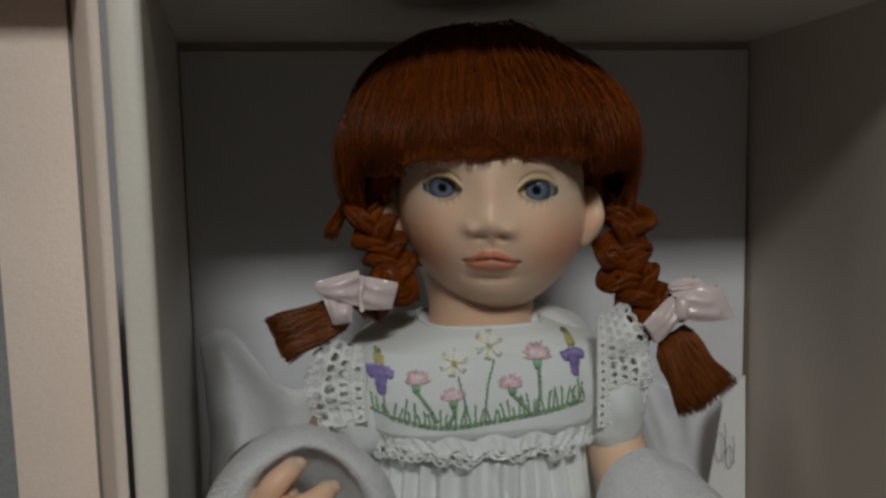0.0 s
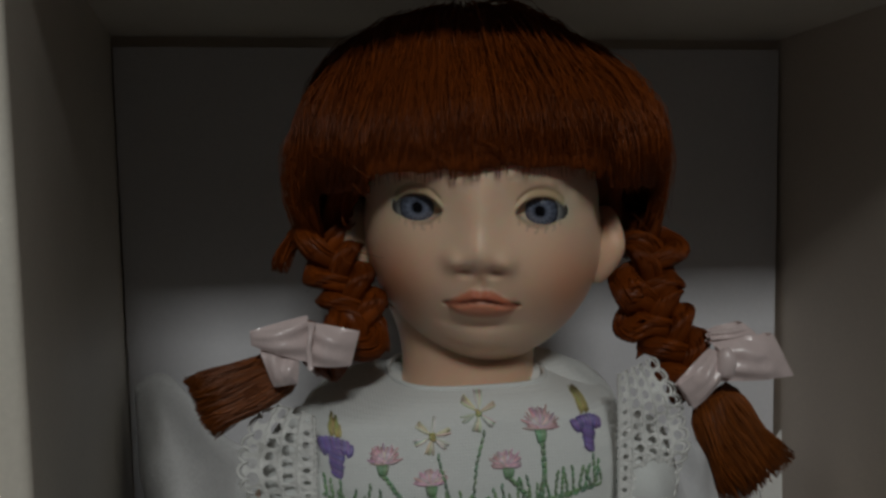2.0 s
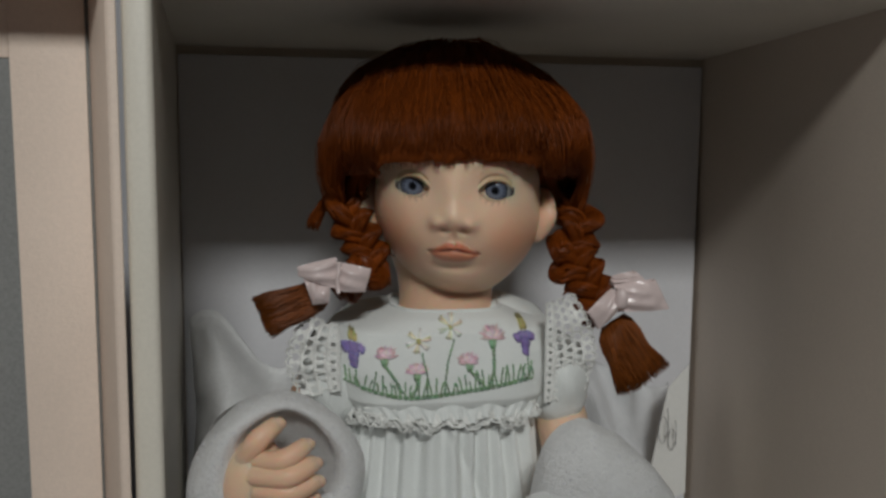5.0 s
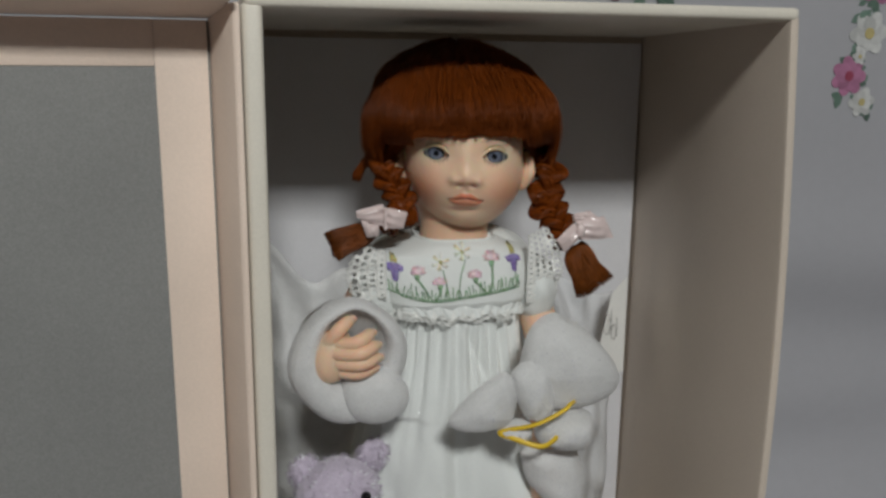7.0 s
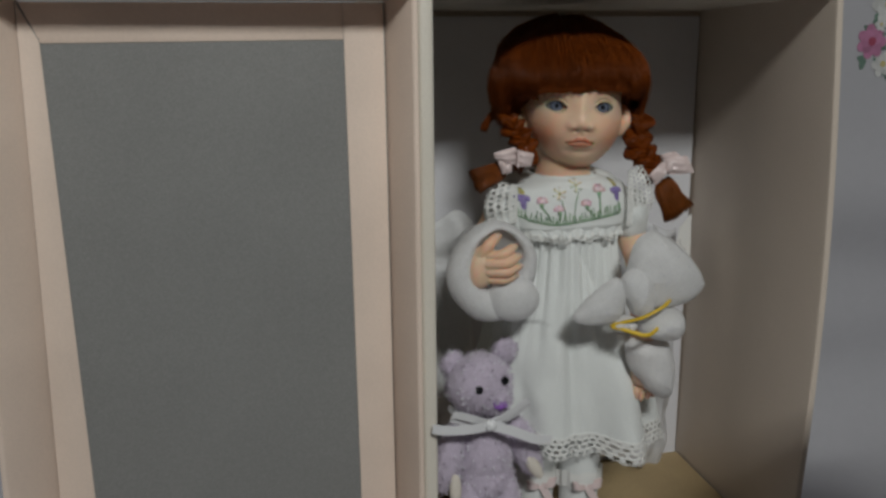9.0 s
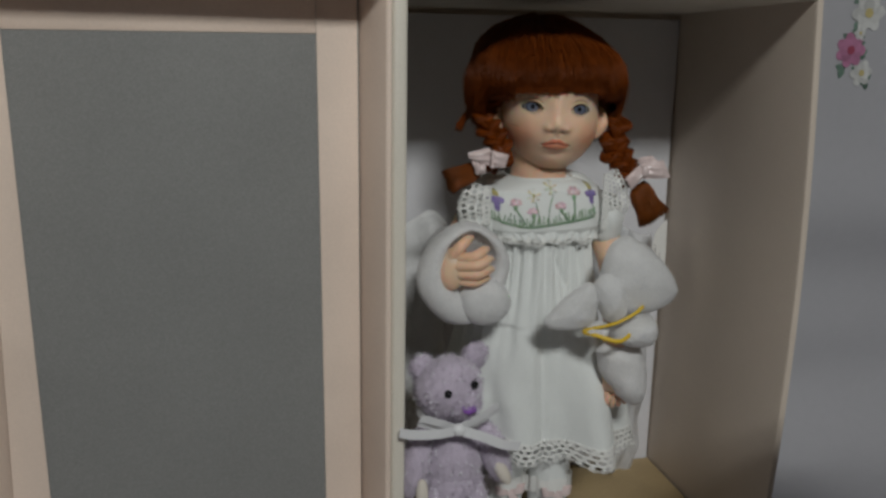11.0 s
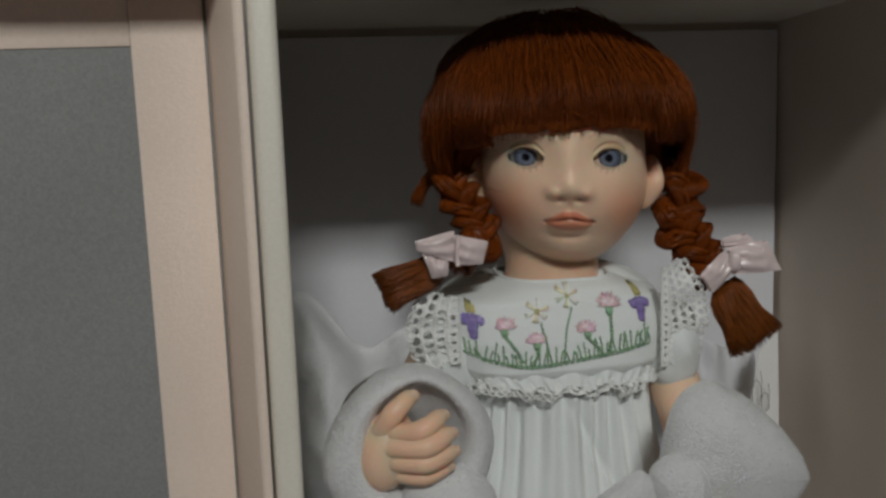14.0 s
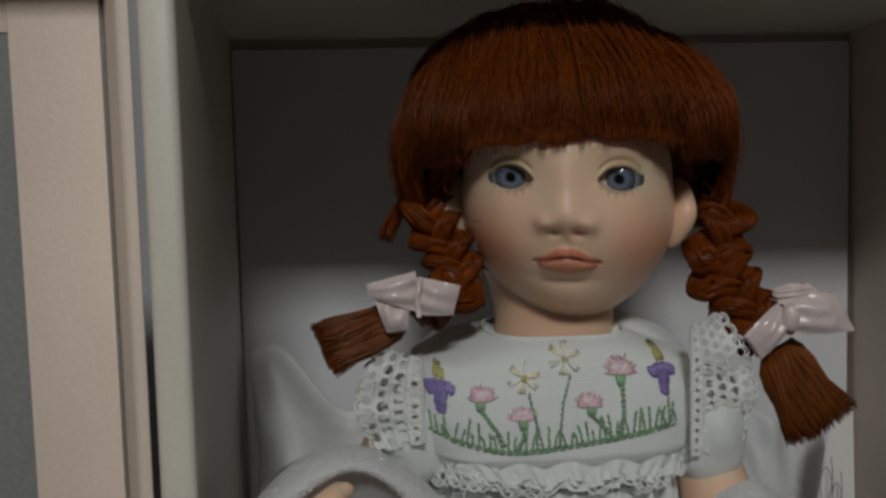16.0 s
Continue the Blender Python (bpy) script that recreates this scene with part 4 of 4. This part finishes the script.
def carnation(i, j, s, lean=0):
    for k in range(60):
        a = math.radians(195 - 210 * k / 59 + rng.uniform(-5, 5))
        ln = s * rng.uniform(0.60, 1.02) * (0.86 + 0.14 * math.sin(k * 0.9))
        stitch(i + lean, j + s * 0.25, i + ln * math.cos(a) + lean, j - ln * 0.78 * math.sin(a), ROSY, 0.00030, 0.0003)
    for k in range(12):
        a = math.radians(160 - 140 * k / 11)
        stitch(i + lean, j + s * 0.15, i + s * 0.55 * math.cos(a) + lean, j - s * 0.45 * math.sin(a), (0.80, 0.62, 0.66), 0.00040, 0.0004)
    for k in range(7):
        stitch(i - 7 + 2.4 * k, j + s * 0.25, i - 3 + k, j + s * 0.85, GREEN, 0.00036, 0.0006)


for i, j, s, foot, ln in ((738, 668, 27, (772, 745), 4), (803, 698, 26, (786, 750), 0), (912, 682, 26, (945, 742), -3), (962, 634, 31, (950, 738), 0)):
    stem([(i, j + s * 0.8), ((i + foot[0]) / 2 + 5, (j + s + foot[1]) / 2), foot], dash=8)
    stem([(i + 3, j + s * 0.8), ((i + foot[0]) / 2 + 8, (j + s + foot[1]) / 2), (foot[0] + 3, foot[1])], dash=8)
    carnation(i, j, s, ln)
for i, j, foot in ((808, 642, (832, 745)), (876, 616, (858, 748))):
    stem([(i + 6, j + 22), ((i + foot[0]) / 2, (j + foot[1]) / 2), foot], dash=9)
    for k in range(6):
        a = math.radians(18 + 60 * k)
        for q in range(5):
            da = math.radians(rng.uniform(-13, 13))
            stitch(i + 4 * math.cos(a), j - 4 * math.sin(a), i + 27 * math.cos(a + da), j - 24 * math.sin(a + da), IVORY if k % 2 else (0.74, 0.71, 0.52), 0.00036, 0.0003)
    for q in range(9):
        stitch(i + rng.uniform(-5, 5), j + rng.uniform(-5, 5), i + rng.uniform(-5, 5), j + rng.uniform(-5, 5), GOLD, 0.00036, 0.0007)
for i, j in ((677, 668), (1033, 650)):
    stem([(i + 4, j + 30), (i + 5, base_line(i))], dash=8)
    for q in range(34):
        x_ = -24 + 48 * q / 33
        droop = 0.012 * x_ * x_
        stitch(i + x_ - 2, j - 22 + droop + rng.uniform(-2, 3), i + x_ * 0.75 + 2, j - 5 + droop * 0.6 + rng.uniform(-3, 3), VIOLET, 0.00044, 0.0003)
    for q in range(34):
        z_ = -8 + 32 * q / 33
        hw = 11 - 5 * q / 33
        stitch(i - hw + rng.uniform(-2, 2), j + z_ - 3, i + hw + rng.uniform(-2, 2), j + z_ + 3, VIOLET, 0.00044, 0.0003)
    for q in range(20):
        stitch(i - 8 + 15 * q / 19, j - 25 + rng.uniform(-2, 2), i - 8 + 15 * q / 19 + rng.uniform(-3, 3), j - 42 + rng.uniform(-4, 4), GOLD, 0.00036, 0.0003)

# arms, hands, legs, shoes
ARM = tuple(BASE.lerp(BLUSH, 0.12))


def limb(path, radii, col=ARM, slot=SKIN_S, sides=14):
    n = 18
    doll.tube([along(path, i / n) for i in range(n + 1)], [radii[0] + (radii[1] - radii[0]) * i / n for i in range(n + 1)], sides, slot, col)


def finger(path, r, tip=True):
    n = 10
    pts = [along(path, i / n) for i in range(n + 1)]
    rad = [r * (1.0 + 0.06 * math.sin(i * 1.5)) * (1 if i < n - 2 else (0.92 if i == n - 2 else 0.75 if i == n - 1 else 0.35)) for i in range(n + 1)]
    doll.tube(pts, rad, 12, SKIN_S, tuple(BASE.lerp(BLUSH, 0.25)))
    doll.ball(pts[-1] - (pts[-1] - pts[-2]) * 0.6 + V((0, -r * 0.35, 0)), (r * 0.75, r * 0.5, r * 0.62), SKIN_S, 10, 8, (0.84, 0.52, 0.38))


limb([(0.052, 0.052, 0.262), (0.036, 0.045, 0.236), (0.026, 0.020, 0.236)], (0.0105, 0.0085))
doll.ball((0.0275, -0.003, 0.2455), (0.0095, 0.0078, 0.0135), SKIN_S, 30, 20, ARM, turn=Euler((0, 0.25, 0.3)).to_matrix())
finger([(0.0285, -0.006, 0.2525), (0.0375, -0.0125, 0.2545), (0.0455, -0.0085, 0.2585)], 0.0033)
finger([(0.0275, -0.008, 0.2485), (0.0385, -0.0140, 0.2495), (0.0480, -0.0090, 0.2525)], 0.0034)
finger([(0.0275, -0.007, 0.2435), (0.0385, -0.0130, 0.2440), (0.0490, -0.0080, 0.2460)], 0.0033)
finger([(0.0275, -0.005, 0.2390), (0.0380, -0.0100, 0.2385), (0.0475, -0.0060, 0.2400)], 0.0030)
finger([(0.0240, -0.004, 0.2500), (0.0290, -0.0085, 0.2590), (0.0365, -0.0050, 0.2645)], 0.0034)
limb([(0.138, 0.050, 0.264), (0.140, 0.020, 0.238), (0.135, 0.0, 0.205), (0.137, 0.002, 0.160)], (0.0105, 0.0075))
for k in range(4):
    finger([(0.1325 + 0.004 * k, 0.004, 0.164), (0.1325 + 0.0042 * k, 0.001, 0.155), (0.133 + 0.0042 * k, 0.003, 0.1465 + 0.001 * abs(k - 1))], 0.0024)
for x, y in ((0.078, 0.045), (0.108, 0.036)):
    limb([(x, y, 0.135), (x, y - 0.002, 0.085), (x, y, 0.030)], (0.016, 0.0125), (0.78, 0.78, 0.76), LINEN_S)
    doll.ball((x, y - 0.010, 0.0225), (0.0145, 0.0240, 0.0085), SHOE_S, 26, 16)
    doll.grid(lambda u, v: (x + (0.0165 + 0.0012 * math.sin(u * 100)) * math.cos(6.283 * u), y + 0.0165 * math.sin(6.283 * u), 0.088 - 0.012 * v + 0.001 * math.sin(u * 44)), 60, 4, LACE_S, True)
    loop((x, y - 0.016, 0.078), (x + 0.010, y - 0.018, 0.081), 0.003, 0.006, (0.2, 0.1, 1))
    loop((x, y - 0.016, 0.078), (x - 0.010, y - 0.018, 0.081), 0.003, 0.006, (-0.2, 0.1, 1))
    doll.ribbon([(x, y - 0.018, 0.079), (x + 0.005, y - 0.020, 0.070), (x + 0.011, y - 0.020, 0.062)], [(1, 0, 0.4)] * 3, 0.005, SATIN_S, 0.0002)
doll_ob = part("doll", doll, DOLL_MATS)
tagged(doll_ob, "porcelain doll with auburn plaits, blue glass eyes and white embroidered dress", "doll")


# ---- foam wraps, band, tissue, tag ----
def foam_lobe(s, c, r, turn=(0, 0, 0), lump=0.0035, scale=45, nu=64, nv=44, dent=0.0):
    s.ball(c, r, 0, nu, nv, turn=Euler([radians(a) for a in turn]).to_matrix(), lump=lump, scale=scale)


def sparkle(s, count, seed):
    """Tiny near-white flecks scattered over the foam: its sparkle put in as colour."""
    g = random.Random(seed)
    faces = [f for f in s.f if len(f) == 4]
    for _ in range(count):
        a, b, c, d = (V(s.v[n]) for n in g.choice(faces))
        p = a.lerp(b, g.random()).lerp(d.lerp(c, g.random()), g.random())
        n = (b - a).cross(d - a)
        if n.length < 1e-12:
            continue
        n = n.normalized()
        side = V((g.gauss(0, 1), g.gauss(0, 1), g.gauss(0, 1))).normalized() * g.uniform(0.0002, 0.0006)
        s.tube([p - side - n * 0.0001, p + n * 0.0002 * g.choice((-1, 1)), p + side - n * 0.0001], [0.00008, 0.00026, 0.00008], 4, 1)


wrap = Shape()


# sleeve of foam round the forearm: a thick rolled lip, open where the fist comes out
def sleeve(u, v):
    a = 2 * math.pi * u
    b = math.pi * (0.05 + 1.22 * v)
    rim = V((0.0350 + (0.0275 + 0.002 * math.sin(a * 2 + 1)) * math.cos(a), 0.004, 0.2405 + 0.0315 * math.sin(a)))
    out = V((math.cos(a), 0, math.sin(a)))
    rr = 0.00775 - 0.00175 * math.tanh(4 * math.cos(a))
    k = 0.30 + 0.70 * step(-1.0, 0.6, -math.sin(a) + 0.3)
    p = rim - out * rr * (1 - math.cos(b)) * k * 1.15 + V((0, -1, 0)) * rr * math.sin(b) * 1.25
    if v > 0.7:
        p = p.lerp(V((0.040, 0.022, 0.232)), (v - 0.7) / 0.3 * 0.75)
    return p + out * 0.0014 * noise.noise(p * 40) + V((0, 0.0012 * noise.noise(p * 45 + V((3, 1, 2))), 0))


wrap.grid(sleeve, 90, 40, 0, True)
wrap.grid(lambda u, v: V((0.0350 + 0.0275 * math.cos(6.283 * u) * (1 - 0.55 * v), 0.004 + 0.052 * v, 0.2405 + 0.0315 * math.sin(6.283 * u) * (1 - 0.55 * v)))
          + V((0.002 * noise.noise(V((u * 8, v * 4, 0))), 0, 0.002 * noise.noise(V((u * 8, v * 4, 5))))), 60, 16, 0, True)
foam_lobe(wrap, (0.0470, -0.001, 0.2240), (0.0170, 0.0110, 0.0150), (0, 25, 0), 0.002, 60)
sparkle(wrap, 900, 21)
ob = part("foam_wrap", wrap, [FOAM, GLINT])
tagged(ob, "white foam packing sheet rolled round the doll's forearm", "packing foam", "foam wraps")

wrap = Shape()


def foam_fold(s, corners, y, front, back, crease=(0, 0), seed=0.0):
    """A puffed fold of sheet: rounded outline within four (x, z) corners, fuller in front, creased from its first corner."""
    (ax, az), (bx, bz), (cx, cz), (dx, dz) = corners
    for sign, depth in ((-1, front), (1, back)):
        def fn(u, v):
            a, r = 2 * math.pi * u, v
            k = 1 / max(abs(math.cos(a)), abs(math.sin(a)))
            k = 1 + (k - 1) * 0.18
            p, q = 0.5 + 0.5 * r * k * math.cos(a), 0.5 + 0.5 * r * k * math.sin(a)
            x = (ax * (1 - p) + bx * p) * (1 - q) + (dx * (1 - p) + cx * p) * q
            z = (az * (1 - p) + bz * p) * (1 - q) + (dz * (1 - p) + cz * p) * q
            h = depth * (1 - r ** 2.6) ** 0.6
            fan_ = math.atan2(z - az, x - ax)
            h += (0.0003 * math.sin(fan_ * 9 + seed) + 0.0009 * noise.noise(V((x * 60, seed, z * 60)))) * (1 - r ** 4)
            edge = 0.0005 * noise.noise(V((x * 130, seed + 4, z * 130)))
            return V((x + edge, y + sign * h + 0.0010 * noise.noise(V((x * 45, seed + 9, z * 45))), z + edge))
        s.grid(fn, 84, 26, 0, True)


foam_fold(wrap, [(0.1110, 0.2330), (0.1340, 0.2080), (0.1820, 0.2230), (0.1300, 0.2740)], -0.010, 0.013, 0.006, seed=1.0)
foam_fold(wrap, [(0.1160, 0.2110), (0.0970, 0.2060), (0.0730, 0.2120), (0.1115, 0.2450)], -0.017, 0.007, 0.004, seed=2.0)
foam_fold(wrap, [(0.1170, 0.2100), (0.1350, 0.2110), (0.1290, 0.2430), (0.1070, 0.2400)], -0.017, 0.009, 0.006, seed=3.0)
foam_fold(wrap, [(0.1230, 0.1960), (0.1560, 0.1900), (0.1570, 0.2140), (0.1280, 0.2140)], -0.012, 0.014, 0.010, seed=4.0)
foam_fold(wrap, [(0.1150, 0.1930), (0.1540, 0.1960), (0.1590, 0.1440), (0.1350, 0.1540)], -0.002, 0.013, 0.010, seed=5.0)
foam_fold(wrap, [(0.1040, 0.2030), (0.1220, 0.2000), (0.1230, 0.2120), (0.1060, 0.2110)], -0.016, 0.008, 0.006, seed=6.0)
sparkle(wrap, 1400, 22)
ob = part("foam_wrap", wrap, [FOAM, GLINT])
tagged(ob, "white foam packing sheet bunched round the doll's arm and tied", "packing foam", "foam wraps")

band = Shape()
band.tube([along([(0.1380, -0.0255, 0.2215), (0.1326, -0.0285, 0.2194), (0.1200, -0.0275, 0.2135), (0.1055, -0.0180, 0.2070), (0.1110, -0.0235, 0.2055), (0.1223, -0.0280, 0.2025),
                  (0.1300, -0.0255, 0.2035), (0.1400, -0.0180, 0.2075), (0.1480, -0.0100, 0.2120), (0.1440, -0.0170, 0.2190), (0.1380, -0.0255, 0.2215)], i / 80) for i in range(81)], 0.0009, 8, flat=1.5)
tagged(part("rubber_band", band, RUBBER), "yellow rubber band tied round the foam", "rubber band")

pad = Shape()


def pillow(u, v):
    x, z = -0.012 + 0.074 * u, 0.030 + (0.236 - 0.030 * u + 0.010 * math.sin(u * 9)) * v
    e = (math.sin(math.pi * u) ** 0.5) * (math.sin(math.pi * min(1, v * 1.02)) ** 0.4)
    return V((x + 0.004 * noise.noise(V((z * 20, 2, 0))), 0.158 - 0.072 * e + 0.012 * noise.noise(V((x * 26, 0, z * 26))) + 0.004 * noise.noise(V((x * 90, 0, z * 70))), z))


pad.grid(pillow, 60, 120)
ob = part("plastic_padding", pad, FOAM)
tagged(ob, "crumpled white foam padding tucked behind the doll", "packing foam")
ob.modifiers.new("thickness", "SOLIDIFY").thickness = 0.001

bundle = Shape()
bundle.grid(lambda u, v: V((0.150 + 0.090 * u, 0.160 - 0.040 * math.sin(math.pi * u) ** 0.6 * (0.4 + 0.6 * math.sin(math.pi * v)) + 0.010 * noise.noise(V((u * 7, v * 8, 3))),
                            0.020 + 0.215 * v + 0.010 * math.sin(u * 5))), 50, 90)
ob = part("tissue_paper", bundle, TISSUE)
tagged(ob, "crumpled white tissue paper behind the doll's arm", "tissue paper")
ob.modifiers.new("thickness", "SOLIDIFY").thickness = 0.0006

tag = empty("paper_tag", (0.222, 0.115, 0.195), "white folded paper tag with a grey scribble", "tag")
slab("card", [(0.204, 0.105, 0.178), (0.232, 0.118, 0.180), (0.236, 0.128, 0.243), (0.222, 0.120, 0.234)], 0.0006, PAPER, tag, bevel=0)
for cx, cz, rx, rz in ((0.2165, 0.212, 0.0026, 0.0085), (0.2225, 0.206, 0.0020, 0.0070)):
    part("ink_mark", Shape().tube([(cx + rx * math.cos(q * 0.55), 0.1060 + (cx - 0.204) * 0.46 - 0.0006, cz + rz * math.sin(q * 0.55) + 0.0006 * q) for q in range(14)], 0.00018, 4), INK, tag,
         "faded grey ink stroke")
fix(tag)


# ---- plush bear ----
bear = empty("toy_bear", (0.038, 0.012, 0.014), "small lilac tinsel-plush toy bear with a white satin bow", "toy bear")


def plush(name, lobes, label="", fuzz=500, seed=1, mat=PLUSH):
    s = Shape()
    for c, r, t in lobes:
        s.ball(c, r, 0, 40, 26, turn=Euler([radians(a) for a in t]).to_matrix(), lump=0.0011, scale=260)
    g = random.Random(seed)
    for c, r, t in lobes:
        m = Euler([radians(a) for a in t]).to_matrix()
        for k in range(fuzz):
            d = V((g.gauss(0, 1), g.gauss(0, 1), g.gauss(0, 1))).normalized()
            if d.y > 0.45:
                continue
            p = V(c) + m @ V((d.x * r[0], d.y * r[1], d.z * r[2]))
            n = (m @ V((d.x / r[0], d.y / r[1], d.z / r[2]))).normalized()
            tip = p + (n + V((g.uniform(-.7, .7), g.uniform(-.7, .7), g.uniform(-.9, .4)))).normalized() * g.uniform(0.0012, 0.0028)
            # one hair in ten is thicker and near-white, a painted sparkle
            glint = g.random() < 0.10
            w = 2.0 if glint else 1.0
            s.tube([p - n * 0.0004, p.lerp(tip, 0.55) + n * 0.0003 * w, tip], [0.00022 * w, 0.00018 * w, 0.00008 * w], 3, 2 if glint else 1)
    return part(name, s, [mat, FUZZ, GLINT], bear, label)


plush("torso", [((0.0385, 0.016, 0.1130), (0.0185, 0.0165, 0.0290), (0, 0, 0)), ((0.0385, 0.016, 0.0960), (0.0190, 0.0170, 0.0170), (0, 0, 0))], fuzz=1200, seed=2)
head = plush("head", [((0.0340, 0.0150, 0.1600), (0.0215, 0.0190, 0.0190), (0, -10, 0)), ((0.0405, 0.0060, 0.1535), (0.0120, 0.0110, 0.0100), (0, -10, 0))], fuzz=1300, seed=3)
for c, s in (((0.0180, 0.020, 0.1720), 4), ((0.0535, 0.022, 0.1770), 5)):
    plush("ear", [(c, (0.0080, 0.0048, 0.0080), (0, 0, 10))], fuzz=420, seed=s)
plush("arm", [((0.0135, 0.012, 0.1130), (0.0090, 0.0095, 0.0240), (0, 12, 0))], fuzz=620, seed=6)
arm = plush("arm", [((0.0635, 0.011, 0.1160), (0.0090, 0.0095, 0.0230), (0, -22, 0))], fuzz=620, seed=7)
plush("leg", [((0.0255, 0.010, 0.0620), (0.0120, 0.0120, 0.0420), (0, 4, 0)), ((0.0250, 0.000, 0.0235), (0.0120, 0.0175, 0.0100), (0, 0, 0))], fuzz=650, seed=8)
plush("leg", [((0.0530, 0.010, 0.0620), (0.0120, 0.0120, 0.0420), (0, -6, 0)), ((0.0550, 0.000, 0.0235), (0.0120, 0.0175, 0.0100), (0, 0, 0))], fuzz=650, seed=9)
part("paw_pad", Shape().ball((0.0680, 0.0035, 0.1050), (0.0042, 0.0030, 0.0105), 0, 20, 14, turn=Euler((0, radians(-30), 0)).to_matrix()), PAW, bear, "cream felt paw pad")
part("paw_pad", Shape().ball((0.0155, 0.0035, 0.0950), (0.0040, 0.0030, 0.0110), 0, 20, 14), PAW, bear, "cream felt paw pad")
for c in ((0.0295, -0.0030, 0.1625), (0.0465, -0.0015, 0.1665)):
    part("eye", Shape().ball(c, 0.0026, 0, 20, 14), BEAD, bear, "black bead eye")
s = Shape()
for k in range(9):
    x = 0.0388 + 0.0009 * k
    s.tube([(x, -0.0040, 0.1545 - 0.0001 * k), (x + 0.0002, -0.0062, 0.1520), (x * 0.6 + 0.0425 * 0.4, -0.0050, 0.1490 + 0.0003 * abs(k - 4))], 0.0008, 5)
part("nose", s, PURPLE, bear, "stitched purple nose")
bow = part("bow", Shape().ball((0.0350, -0.0100, 0.1422), (0.0040, 0.0034, 0.0038), 0, 18, 12), WHITE_SATIN, bear, "white satin ribbon bow")


def bow_band(name, pts, across, width):
    n = 20
    part(name, Shape().ribbon([along(pts, i / n) for i in range(n + 1)], [across] * (n + 1), width, 0, 0.0002, 4), WHITE_SATIN, bow)


bow_band("neck_band", [(0.0150, 0.018, 0.1440), (0.0220, -0.002, 0.1425), (0.0350, -0.0070, 0.1425), (0.0480, -0.001, 0.1440), (0.0560, 0.018, 0.1450)], (0.05, 0.3, 1), 0.0048)
bow_band("loop", [(0.0345, -0.0090, 0.1425), (0.0250, -0.0130, 0.1480), (0.0125, -0.0110, 0.1515), (0.0110, -0.0080, 0.1480), (0.0240, -0.0080, 0.1440), (0.0345, -0.0085, 0.1420)], (0.3, -0.4, 1), 0.0056)
bow_band("loop", [(0.0350, -0.0090, 0.1425), (0.0450, -0.0130, 0.1490), (0.0570, -0.0120, 0.1560), (0.0590, -0.0090, 0.1530), (0.0470, -0.0080, 0.1450), (0.0350, -0.0085, 0.1420)], (-0.4, -0.4, 1), 0.0056)
bow_band("tail", [(0.0345, -0.0100, 0.1420), (0.0220, -0.0125, 0.1420), (0.0060, -0.0090, 0.1415), (-0.0010, -0.0060, 0.1420)], (0.1, -0.1, 1), 0.0064)
bow_band("tail", [(0.0355, -0.0100, 0.1420), (0.0480, -0.0130, 0.1385), (0.0620, -0.0130, 0.1320), (0.0740, -0.0110, 0.1285)], (0.3, -0.1, 1), 0.0064)
for piece in bear.children_recursive:
    for v in piece.data.vertices:
        v.co.x, v.co.z = v.co.x - 0.004, 0.0145 + (v.co.z - 0.0145) * 1.028
fix(bear)
